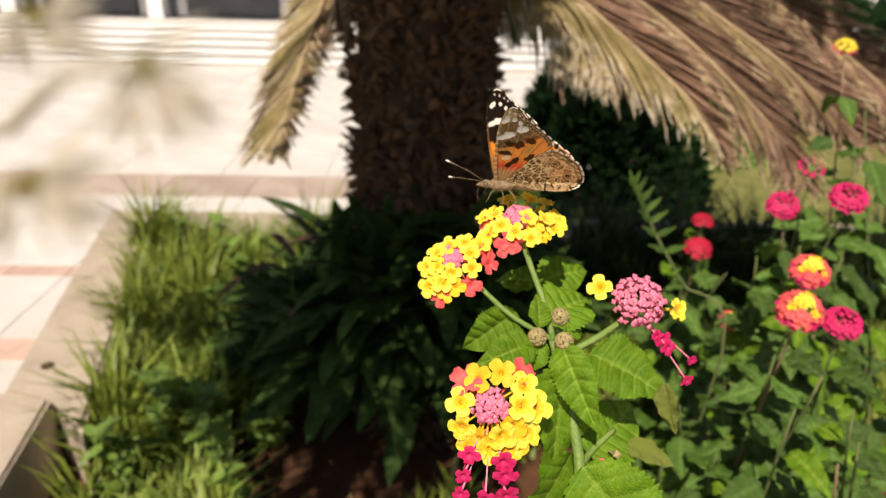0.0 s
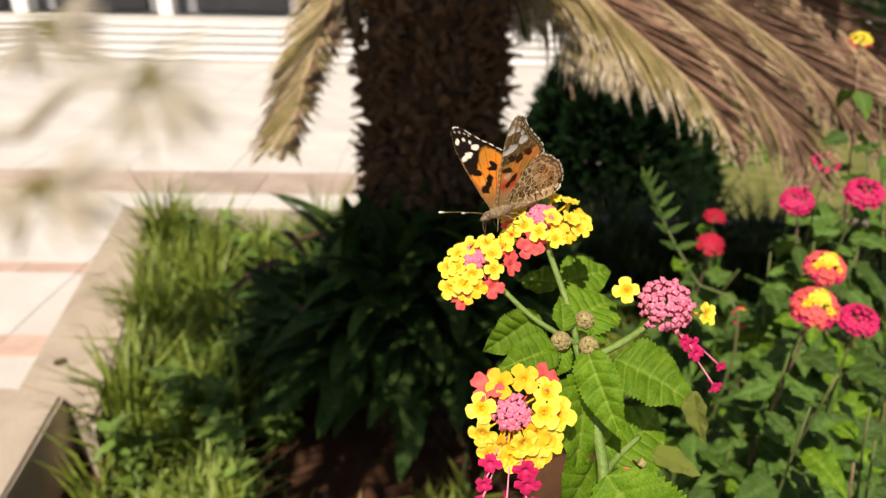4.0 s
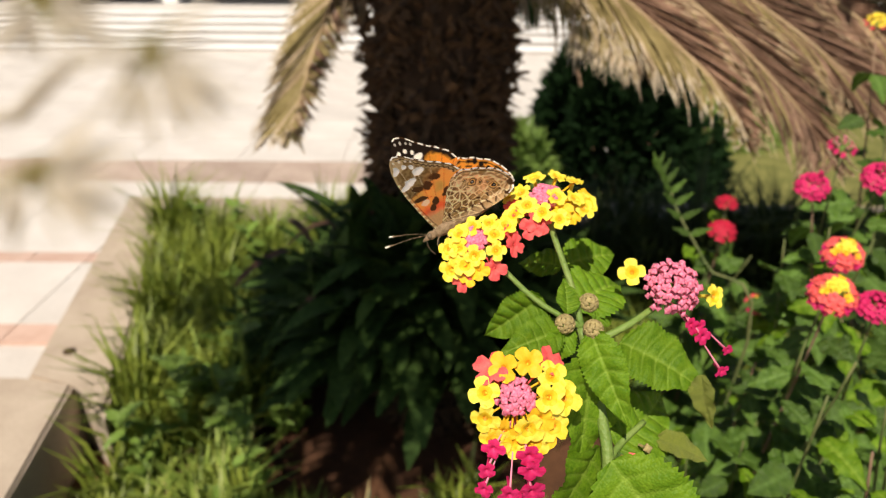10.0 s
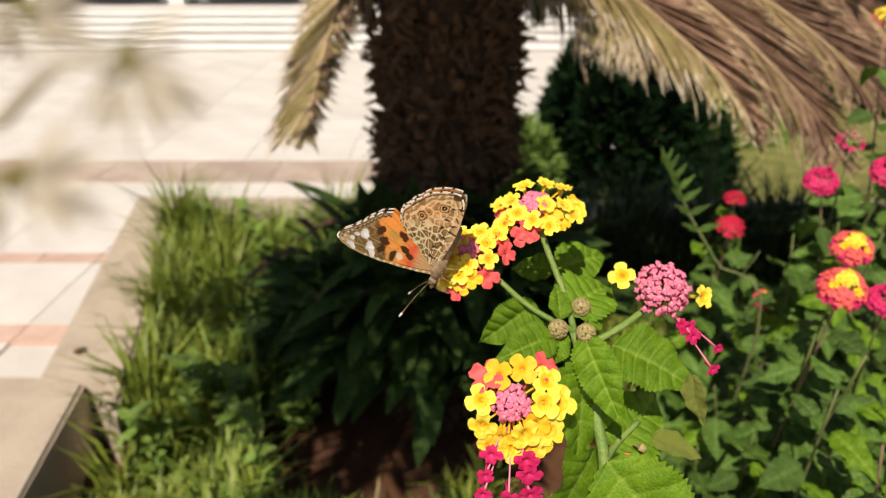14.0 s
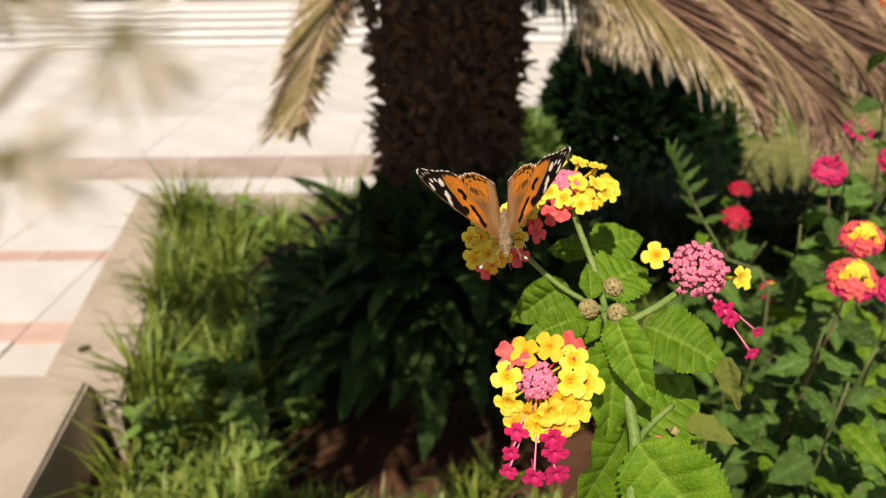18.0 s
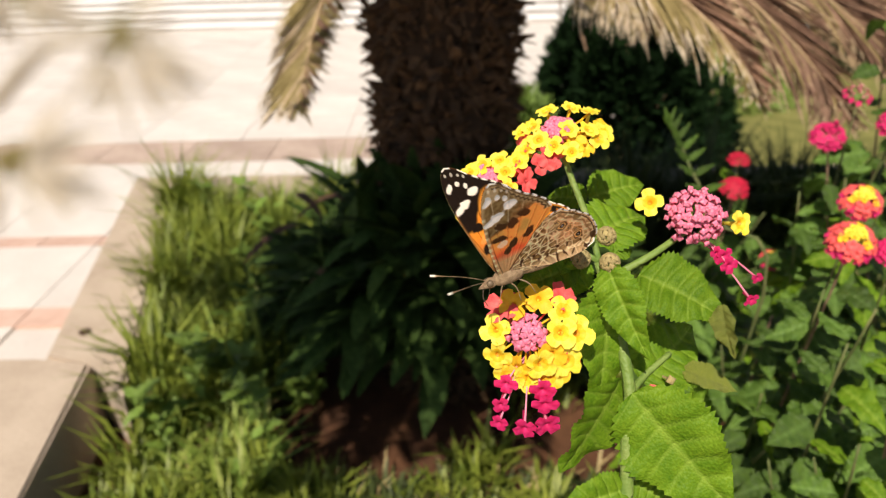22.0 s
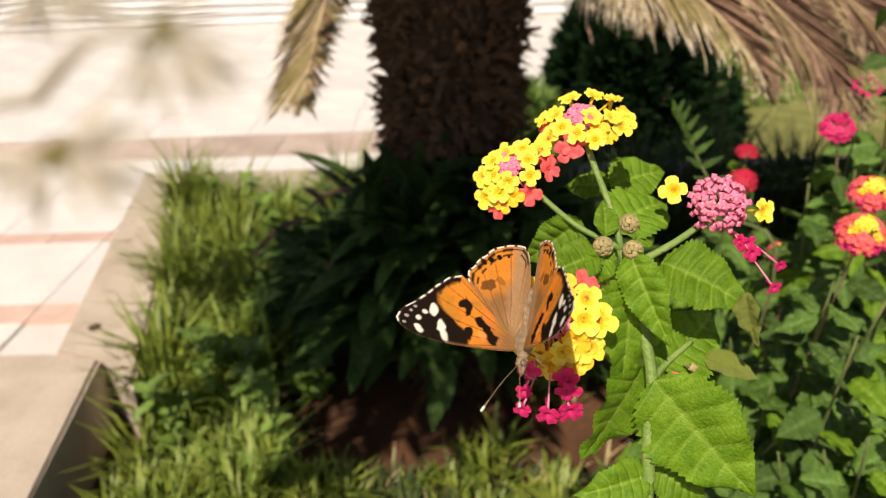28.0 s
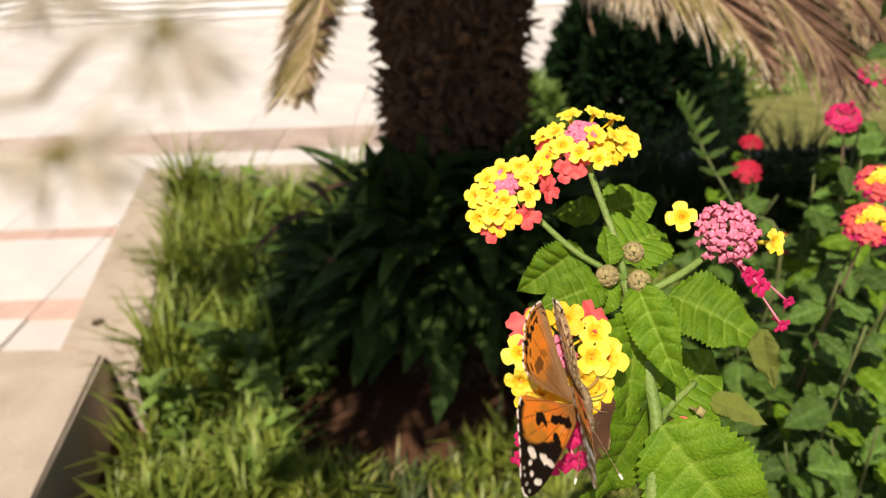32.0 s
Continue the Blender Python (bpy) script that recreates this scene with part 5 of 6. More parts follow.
def spot(x, y, cx, cy, rx, ry, ang=0.0):
    """Soft membership of an uneven ellipse, 1 inside and 0 outside."""
    c, s = math.cos(radians(ang)), math.sin(radians(ang))
    u, v = ((x - cx) * c + (y - cy) * s) / rx, (-(x - cx) * s + (y - cy) * c) / ry
    return max(0.0, min(1.0, (1.12 - math.hypot(u, v) * (1 + 0.5 * noise.noise((x * 22, y * 22, 1.7)))) * 5))


def blend(a, b, f):
    f = max(0.0, min(1.0, f))
    return tuple(p + (q - p) * f for p, q in zip(a, b))


ORANGE, BLACK, WHITE, BROWN, TAN, OLIVE, CREAM, ROSE, UMBER = (0.82, 0.335, 0.045), (0.022, 0.014, 0.010), (0.90, 0.84, 0.74), (0.26, 0.125, 0.045), (0.60, 0.40, 0.20), (0.20, 0.120, 0.045), (0.88, 0.72, 0.46), (0.86, 0.16, 0.06), (0.085, 0.04, 0.017)
FORE_WHITE = ((0.64, 0.022, 0.052, 0.034, 70), (0.61, -0.04, 0.058, 0.028, 60), (0.715, 0.14, 0.046, 0.036, 100), (0.785, 0.10, 0.022, 0.019, 0), (0.825, 0.045, 0.022, 0.020, 0), (0.81, -0.045, 0.045, 0.024, 40))
FORE_BLACK = ((0.42, 0.02, 0.028, 0.085, 12), (0.37, 0.27, 0.05, 0.034, 30), (0.35, 0.245, 0.028, 0.04, 0), (0.32, 0.13, 0.052, 0.035, 40), (0.27, 0.07, 0.045, 0.026, 30), (0.54, 0.14, 0.055, 0.045, 40), (0.55, 0.04, 0.035, 0.06, 20), (0.585, 0.24, 0.03, 0.05, 10))
FORE_BLACK_TOP = ((0.463, 0.252, 0.062, 0.042, 30), (0.44, 0.215, 0.03, 0.05, 0), (0.33, 0.135, 0.05, 0.034, 55), (0.28, 0.09, 0.03, 0.045, 0), (0.215, 0.02, 0.052, 0.042, 0), (0.41, 0.03, 0.035, 0.055, 0))


def fan_vein(x, y, ox, oy, n, off_):
    a = math.atan2(y - oy, x - ox) * n / math.pi + off_
    return abs(a - round(a)) * math.hypot(x - ox, y - oy) * math.pi / n


def fore_tint(x, y, top):
    g = noise.noise((x * 11, y * 11, 5 if top else 9))
    g2 = noise.noise((x * 30, y * 30, 3))
    th = math.atan2(y - 0.12, x - 0.55)
    rim = FORE_REACH(th) - math.hypot(x - 0.55, y - 0.12)
    outer = x > 0.5 and -0.28 < th < 1.62 or x > 0.97
    costa = y - FORE_FRONT(x)
    vein = fan_vein(x, y, -0.06, 0.02, 19, 0.2)
    if top:
        c = blend((0.36, 0.20, 0.075), ORANGE, (x - 0.10) / 0.22 + 0.35 * g + 0.25 * (y - 0.1))
        c = blend(c, (0.42, 0.24, 0.09), (0.05 - abs(FORE_BACK(x) - y)) * 16 * (x < 0.5))
        c = blend(c, (0.30, 0.10, 0.02), 0.75 * (vein < 0.004) * (x > 0.2))
        c = blend(c, BLACK, (x - (0.385 + 1.42 * max(0.0, min(y, 0.2)) + 0.28 * max(0.0, y - 0.2) + 0.045 * g)) * 30 * (y > -0.2))
        if outer:
            c = blend(c, BLACK, (0.085 - rim + 0.02 * g2) * 26)
        c = blend(c, BROWN, (0.022 - costa) * 60 * (x < 0.6))
        for s in FORE_BLACK_TOP:
            c = blend(c, BLACK, spot(x, y, *s))
        c = blend(c, (0.90, 0.48, 0.14), 0.6 * spot(x, y, 0.30, 0.03, 0.045, 0.03, 60))
    else:
        c = blend(TAN, ROSE, (x - 0.17) / 0.06 + 0.3 * g)
        c = blend(c, (0.98, 0.40, 0.10), (x - 0.26 + 0.05 * g) / 0.10 + 0.9 * max(0, y - 0.16))
        c = blend(c, (0.40, 0.16, 0.04), 0.6 * (vein < 0.0035) * (x > 0.28))
        far = x - (0.475 + 0.42 * max(0.0, y) + 0.03 * g)
        c = blend(c, OLIVE, far * 26)
        c = blend(c, UMBER, 0.9 * (1.1 - abs(far - 0.035) / 0.035) * (y < 0.3))
        c = blend(c, (0.42, 0.29, 0.13), 0.55 * (far > 0.02) * max(0, min(1, 0.4 + 1.6 * g2)))
        c = blend(c, CREAM, 0.4 * (vein < 0.005) * (far > 0.05))
        c = blend(c, (0.62, 0.46, 0.26), 0.75 * spot(x, y, 0.90, 0.01, 0.075, 0.05))
        for s in FORE_BLACK:
            c = blend(c, UMBER, spot(x, y, *s))
        c = blend(c, (0.90, 0.66, 0.50), spot(x, y, 0.36, 0.035, 0.05, 0.035, 70))
        c = blend(c, (0.50, 0.36, 0.18), (0.036 - costa) * 40)
        c = blend(c, CREAM, (0.036 - costa) * 40 * (math.sin(x * 95) > 0.15) * (x < 0.7))
        c = blend(c, UMBER, 0.8 * max(0, 1 - abs(costa - 0.036) / 0.009) * (x < 0.62))
        if outer:
            c = blend(c, (0.55, 0.40, 0.20), (0.085 - rim) * 30)
            c = blend(c, UMBER, 1.25 - abs(rim - 0.052 + 0.008 * math.sin(th * 34)) / 0.012)
            c = blend(c, (0.16, 0.085, 0.035), 1.2 - abs(rim - 0.024) / 0.010)
    for s in FORE_WHITE:
        k = 1.0 if top else 1.15
        c = blend(c, WHITE, spot(x, y, s[0] + (0 if top else 0.02), s[1], s[2] * k, s[3] * k, s[4]))
    for q in ((0.925, 0.035), (0.895, 0.085), (0.865, 0.125), (0.93, -0.02)):
        c = blend(c, WHITE, 0.55 * spot(x, y, *q, 0.016, 0.012))
    if outer:
        dash = math.sin(th * 21 + 0.6)
        c = blend(c, WHITE if dash > -0.35 else UMBER, (0.020 - rim) * 110)
    return c


_r = random.Random(77)
CELLS = [(1.04 * (i + _r.uniform(0.1, 0.9)) / 10, -0.09 + 0.72 * (j + _r.uniform(0.1, 0.9)) / 8, _r.random()) for i in range(10) for j in range(8)]
EYES = ((0.775, 0.155, 0.050), (0.735, 0.245, 0.024), (0.655, 0.30, 0.024), (0.575, 0.36, 0.045), (0.505, 0.43, 0.022))


def hind_tint(x, y, top):
    g = noise.noise((x * 10, y * 10, 15 if top else 19))
    g2 = noise.noise((x * 25, y * 25, 25))
    th = math.atan2(y - 0.18, x - 0.40)
    rim = HIND_REACH(th) - math.hypot(x - 0.40, y - 0.18)
    outer = -0.45 < th < 1.5
    if not outer:
        rim = max(rim, 0.16)
    vein = fan_vein(x, y, -0.05, 0.05, 15, 0.3)
    if top:
        c = blend((0.36, 0.20, 0.08), ORANGE, (math.hypot(x, y) - 0.42) / 0.2 + 0.25 * g)
        c = blend(c, (0.52, 0.33, 0.17), (0.20 - y + 0.03 * g) / 0.10)
        c = blend(c, (0.40, 0.24, 0.10), 0.8 * (0.14 - (HIND_OUT(x) - y)) * 12 * (x < 0.45))
        c = blend(c, (0.16, 0.07, 0.025), 0.85 * spot(x, y, 0.47, 0.37, 0.05, 0.09, 20) + 0.5 * spot(x, y, 0.55, 0.25, 0.035, 0.05))
        c = blend(c, (0.34, 0.12, 0.03), 0.7 * (vein < 0.005) * (y > 0.1))
        for cx, cy, rr in ((0.70, 0.455, 0.030), (0.75, 0.395, 0.033), (0.81, 0.305, 0.027), (0.845, 0.21, 0.020), (0.63, 0.50, 0.018)):
            c = blend(c, BLACK, spot(x, y, cx, cy, rr, rr))
        wave = math.sin(th * 15.5)
        c = blend(c, BLACK, (1.15 - abs(rim - 0.115) / 0.016) * (wave > -0.3))
        c = blend(c, BLACK, 1.2 - abs(rim - 0.055) / (0.024 if wave > -0.2 else 0.008))
        c = blend(c, BLACK, (0.028 - rim) * 60)
    else:
        near_cells = sorted((math.hypot(x - cx, y - cy), q) for cx, cy, q in CELLS)[:2]
        wall_d, q = near_cells[1][0] - near_cells[0][0], near_cells[0][1]
        inner = max(0.0, min(1.0, (0.60 - math.hypot(x, y * 0.9)) / 0.12))
        c = blend((0.33, 0.205, 0.075), (0.66, 0.47, 0.24), q + 0.6 * g2)
        c = blend(c, (0.27, 0.175, 0.06), 0.8 * inner * (0.2 + q))
        c = blend(c, UMBER, (0.25 + 0.5 * inner) * (1.15 - abs(wall_d - 0.034) / 0.014))
        c = blend(c, CREAM, (0.5 + 0.4 * inner) * (0.018 - wall_d) * 110)
        c = blend(c, CREAM, 0.75 * spot(x, y, 0.50, 0.26, 0.055, 0.05, 40) + 0.6 * spot(x, y, 0.42, 0.43, 0.05, 0.04))
        c = blend(c, CREAM, 0.5 * (1 - abs(math.hypot(x, y) - 0.66 - 0.03 * g2) / 0.03))
        c = blend(c, CREAM, 0.7 * (vein < 0.0045))
        c = blend(c, (0.66, 0.50, 0.30), 0.3 * (0.03 - y + 0.03 * g) / 0.05)
        c = blend(c, UMBER, 0.7 * (noise.noise((x * 24, y * 16, 8)) - 0.22) * 9 * (y < 0.12))
        for cx, cy, rr in EYES:
            c = blend(c, (0.62, 0.46, 0.22), 0.8 * spot(x, y, cx, cy, rr * 1.5, rr * 1.5))
            c = blend(c, UMBER, spot(x, y, cx, cy, rr * 1.15, rr * 1.15))
            c = blend(c, (0.72, 0.50, 0.20), spot(x, y, cx, cy, rr * 0.86, rr * 0.86))
            c = blend(c, BLACK, spot(x, y, cx, cy, rr * 0.58, rr * 0.58))
            c = blend(c, (0.34, 0.38, 0.42), spot(x, y, cx, cy, rr * 0.2, rr * 0.2))
        wave = 0.010 * math.sin(th * 15.5)
        c = blend(c, CREAM, 0.6 * (1.2 - abs(rim - 0.125 - wave) / 0.018))
        c = blend(c, (0.30, 0.18, 0.075), 0.8 * (1.2 - abs(rim - 0.095 - wave) / 0.014))
        c = blend(c, UMBER, 1.15 - abs(rim - 0.042) / 0.010)
        c = blend(c, UMBER, 0.9 * spot(x, y, 0.955, 0.075, 0.04, 0.05))
    if outer:
        c = blend(c, WHITE if math.sin(th * 31) > -0.7 else UMBER, (0.024 - rim) * 100)
    return c


def wing_mesh(name, fore, side):
    """Two skins a tenth of a millimetre apart, each with the pattern of its face; side +1 left, -1 right."""
    nu, nv = (130, 84) if fore else (120, 100)
    ca, sa = math.cos(FORE_ANGLE), math.sin(FORE_ANGLE)
    vs, fs, cols = [], [], []
    for top in (True, False):
        for i in range(nu + 1):
            for j in range(nv + 1):
                u, v = i / nu, j / nv
                if fore:
                    x = 1 - (1 - u) ** 1.25
                    y = FORE_FRONT(x) + (FORE_BACK(x) - FORE_FRONT(x)) * v
                    k = 1.0 + 0.010 * math.sin(x * 62) * v ** 8 * (x > 0.5)
                    px, py = 1.5 + (x * ca - y * k * sa) * FORE_MM, (x * sa + y * k * ca) * FORE_MM
                    z = 0.9 * x * x - 0.9 * y * x
                    vein = fan_vein(x, y, -0.06, 0.02, 19, 0.2)
                else:
                    x = 1.02 * (1 - (1 - u) ** 1.3)
                    y = HIND_IN(x) + (HIND_OUT(x) - HIND_IN(x)) * v
                    k = 1.0 + 0.016 * math.sin(math.atan2(y - 0.18, x - 0.40) * 15.5 + 1.5) * v ** 8 * (x > 0.4)
                    px, py = -1 - x * HIND_MM, 0.3 + y * k * HIND_MM
                    z = 0.6 * y - 0.5 * x * y - 18.0 * max(0.0, 0.03 - y) * x
                    vein = fan_vein(x, y, -0.05, 0.05, 15, 0.3)
                z += -0.09 * (vein < 0.006) + (0.09 if fore else -0.25) + (0.05 if top else -0.05)
                vs.append((px * 1e-3, side * py * 1e-3, z * 1e-3))
                c = (fore_tint if fore else hind_tint)(x, y, top)
                # Underside colours raised by 1.3, standing in for sunlight it hardly gets.
                cols += [*(c if top else (min(0.95, q * 1.3) for q in c)), 1.0]
    n1 = (nu + 1) * (nv + 1)
    for t in range(2):
        for i in range(nu):
            for j in range(nv):
                a = t * n1 + i * (nv + 1) + j
                q = (a, a + nv + 1, a + nv + 2, a + 1)
                fs.append(q if (t == 0) == (side > 0) else q[::-1])
    me = mesh_of(name, vs, fs, "wing")
    at = me.color_attributes.new("tint", "FLOAT_COLOR", "POINT")
    at.data.foreach_set("color", cols)
    return me


def lathe_x(prof, m, name, squash=1.0, seg=14):
    """A body of turned sections along x: (x, z, radius) in millimetres."""
    vs, fs = [], []
    for x, z, r in prof:
        for k in range(seg):
            a = 2 * math.pi * k / seg
            vs.append((x * 1e-3, r * math.cos(a) * squash * 1e-3, (z + r * math.sin(a)) * 1e-3))
    n = len(prof)
    for i in range(n - 1):
        for k in range(seg):
            k2 = (k + 1) % seg
            fs.append((i * seg + k, (i + 1) * seg + k, (i + 1) * seg + k2, i * seg + k2))
    fs += [tuple(range(seg)), tuple(range((n - 1) * seg, n * seg))[::-1]]
    return mesh_of(name, vs, fs, m)


fly = thing("butterfly", "orange, black and white painted lady butterfly on a flower", "butterfly", PIVOT)
part("thorax", lathe_x([(-3.2, 0, 1.4), (-2, 0.1, 2.0), (0, 0.25, 2.4), (2.2, 0.25, 2.3), (4, 0.1, 1.7), (5, 0, 0.9)], "fur", "thorax"), fly, None, "furry brown thorax")
part("abdomen", lathe_x([(-15.5, -0.9, 0.3), (-14.5, -0.8, 0.9), (-12, -0.5, 1.5), (-9, -0.2, 1.85), (-6, 0, 1.8), (-3.6, 0, 1.3), (-2.6, 0, 1.0)], "fur", "abdomen", 0.7), fly, None, "tapering brown abdomen")
part("head", lathe_x([(4.4, 0, 0.8), (5.2, 0, 1.35), (6.2, 0, 1.45), (7.2, -0.1, 1.0), (8.6, -0.3, 0.5), (9.4, -0.4, 0.15)], "fur", "head"), fly)
for s in (-1, 1):
    ev, ef = tube([Vector((6.3, s * 0.7, 0.2)) * 1e-3, Vector((6.3, s * 1.2, 0.25)) * 1e-3, Vector((6.3, s * 1.55, 0.28)) * 1e-3], [0.0011, 0.00095, 0.0003], 10)
    part("eye", mesh_of("eye", ev, ef, "eye"), fly)
    ac = spline([Vector((7.0, s * 0.5, 0.9)) * 1e-3, Vector((12, s * 3.0, 3.0)) * 1e-3, Vector((19.5, s * 6.2, 5.2)) * 1e-3], 12)
    ant = part("antenna", mesh_of("antenna", *tube(ac, [0.00007] * 10 + [0.00014, 0.00028, 0.00025], 6), "fur"), fly)
    part("club", mesh_of("club", *tube(ac[11:], [0.00037, 0.0003], 6), "pale"), ant, None, "pale antenna tip")
    for k, (x0, x1, y1, z1) in enumerate(((3.4, 6.0, 3.2, -5.2), (1.0, 0.5, 4.8, -5.6), (-1.4, -4.2, 4.4, -5.4))):
        lc = spline([Vector((x0, s * 1.2, -1.4)) * 1e-3, Vector(((x0 + x1) / 2, s * y1 * 0.9, -2.0)) * 1e-3, Vector((x1, s * y1, z1)) * 1e-3], 8)
        part("leg", mesh_of("leg", *tube(lc, [0.00018] * 5 + [0.00011] * 4, 5), "fur"), fly)
tg = spline([Vector((8.2, 0, -0.8)) * 1e-3, Vector((8.8, 0, -3.5)) * 1e-3, Vector((8.0, 0, -6.2)) * 1e-3], 8)
part("proboscis", mesh_of("proboscis", *tube(tg, 0.00014, 5), "chitin"), fly)
WINGS = []
for s, side in ((1, "left"), (-1, "right")):
    for fore in (True, False):
        w = part("forewing" if fore else "hindwing", wing_mesh("forewing" if fore else "hindwing", fore, s), fly, Matrix.Translation((0.001, s * 0.0011, 0.0014)), "orange, black and white forewing" if fore else "orange hindwing with eyespots beneath")
        WINGS.append((w, s, fore))


# ---- twig close to the lens ----
twig = thing("twig", "thin twig with olive leaf rosettes, close by and out of focus", "twig", (-0.0182, 0.0389, 0.7935))
T0 = Vector((-0.0182, 0.0389, 0.7935))
NARROW = {m: mesh_of("leaf", *blade(1.0, w, 0.4, 4, 0.2), m) for m, w in (("olive", 0.15), ("grey_leaf", 0.20))}
for ci, c in enumerate(((-0.0182, 0.0389, 0.7935), (-0.0237, 0.0351, 0.7877), (-0.0281, 0.0474, 0.7952))):
    c = Vector(c) - T0
    r = random.Random(90 + ci)
    for k in range(52):
        kind = "olive" if k < 22 else "grey_leaf"
        a = r.uniform(-3.4, 0.9)
        d = Vector((math.cos(a), -0.3 * r.random(), math.sin(a) * 0.9)).normalized()
        if kind == "olive":
            start, L = c + Vector((r.uniform(-1, 1) * 0.0005, 0, r.uniform(-0.4, 1) * 0.0008)), r.uniform(0.0014, 0.0030)
        else:
            start, L = c + d * r.uniform(0.0006, 0.0022), r.uniform(0.0022, 0.0040)
        part("leaf", NARROW[kind], twig, orient(start, start + d, (0, -1, 0.2), L))
    stalk(twig, [c, c + Vector((-0.012, 0.004, -0.006)), c + Vector((-0.05, 0.0, -0.05)), Vector((-0.13 - T0.x, 0.12 - T0.y, -T0.z))], 0.0002, 0.0012, "grey_leaf", 16)


# ---- motion ----
SWAY = [
    (0, 1.5, -0.9, 0.7, -0.0042, 0.0106, -0.0038),
    (0.5, 1.8, -1.3, 0.3, -0.0035, 0.0103, -0.0047),
    (1, 2.2, -1.2, 0.5, -0.0042, 0.0107, -0.0045),
    (1.5, 2.3, -1.1, 0.1, -0.0036, 0.0097, -0.005),
    (2, 2.4, -1, -0.1, -0.0039, 0.0089, -0.0044),
    (2.5, 2.3, -0.9, -0, -0.0045, 0.0071, -0.0054),
    (3, 2.4, -0.1, 0.6, -0.009, 0.007, -0.009),
    (3.5, 1.8, -0.8, -0.1, -0.0021, 0.0051, -0.0038),
    (5.5, 2.4, 0.5, 0.9, -0.0042, 0.0078, -0.0017),
    (6, 3, 0.1, 1.2, -0.0053, 0.0114, -0.0017),
    (6.5, 2.4, -0.3, 0.7, -0.0038, 0.0104, -0.0003),
    (7, 1.7, -0.7, 0.1, -0.003, 0.0089, 0.0001),
    (7.5, 0.7, -0.7, 0.1, -0.0021, 0.0051, -0.0001),
    (8, 1.2, -0.1, 0.5, -0.0039, 0.004, -0.0009),
    (8.5, 1.6, 0.1, 0.7, -0.0049, 0.0041, -0.0008),
    (9, 2, 0.7, 1, -0.0052, 0.0038, -0.0005),
    (9.5, 1.8, 0.3, 0.8, -0.0058, 0.005, -0.0006),
    (10, 1.8, -0, 0.8, -0.0062, 0.0064, -0.0014),
    (10.5, 1.2, -0, 0.4, -0.0031, 0.0023, -0.0006),
    (11, 2.3, -0.2, 0.4, -0.0052, 0.0096, -0.0013),
    (11.5, 2.5, -0.8, -0.3, -0.0057, 0.0146, -0.0017),
    (12, -0, -1.5, 0, 0.0002, 0.0043, 0.0019),
    (12.5, 1.4, 0.2, 1.4, -0.0106, 0.005, -0.0034),
    (13, 0.1, 0, 0, 0, 0.0001, -0),
    (13.5, -0.6, -0.7, 0.4, -0, 0.002, -0.0011),
    (14, 1.9, -0.8, 2.3, -0.0121, 0.0057, -0.0052),
    (14.5, 0.1, -0.5, 0.8, -0.0021, -0.0011, -0.0024),
    (16.5, 1, -1.9, -2, -0.0015, 0.0085, 0.0002),
    (17, 0.9, -2.4, -2.6, -0.0003, 0.007, 0.0009),
    (17.5, 1.1, -1.3, -1.6, -0.0043, -0.0005, -0.001),
    (18, 2.1, -2, -2.2, -0.0044, 0.0108, -0.0024),
    (18.5, 1.6, -1.2, -1.6, -0.0023, 0.0031, -0.0006),
    (19, 2.1, -1, -2.6, -0.0028, 0.0038, -0.0009),
    (19.5, 2.7, -1.6, -2.3, -0.0046, 0.0074, -0.0007),
    (20, 3.5, -2.9, -3.5, -0.0058, 0.0094, 0.0001),
    (20.5, 3.6, -3.6, -4.3, -0.0058, 0.0091, 0.0008),
    (21, 4.5, -3.8, -4.7, -0.0065, 0.0064, 0.0021),
    (21.5, 4.8, -3.4, -4.6, -0.0075, 0.0048, 0.0016),
    (22, 4.7, -3.7, -4.1, -0.0077, 0.0081, 0.0008),
    (22.5, 4.6, -3.9, -4.5, -0.0036, 0.0096, 0.001),
    (23, 4.4, -4.2, -5, -0.0018, 0.0101, 0.0024),
    (23.5, 3.6, -4.4, -5.1, -0.0017, 0.0092, 0.003),
    (24, 3.7, -3.8, -4.9, -0.0036, 0.011, 0.0021),
    (24.5, 3.8, -4, -5.1, -0.002, 0.0097, 0.0027),
    (25, 4.2, -3.8, -4.6, -0.0027, 0.0096, 0.0021),
    (25.5, 4.1, -3.6, -4.9, -0.002, 0.0113, 0.0021),
    (27.5, 5.6, -3.3, -4, -0.0041, 0.0082, 0.0022),
    (28, 5.3, -3.5, -4.5, -0.0041, 0.0085, 0.0023),
    (28.5, 5.5, -3.4, -4.3, -0.0035, 0.0092, 0.0021),
    (29, 5.8, -3.2, -4.2, -0.0044, 0.0092, 0.0022),
    (29.5, 6.4, -3.2, -3.7, -0.004, 0.0066, 0.0008),
    (30, 4.2, -1.1, -2.3, -0.0077, -0.0037, -0.0015),
    (30.5, 3.1, 0.2, -0.5, -0.0067, -0.0019, 0.0009),
    (31, 2.4, 0.1, 0.3, -0.0084, 0.0058, 0.0014),
    (31.5, 1.8, 2, 0.9, -0.014, -0.0142, -0.0012),
    (32, 1.4, 0.7, -0.3, -0.0107, -0.0126, 0.0012),
]

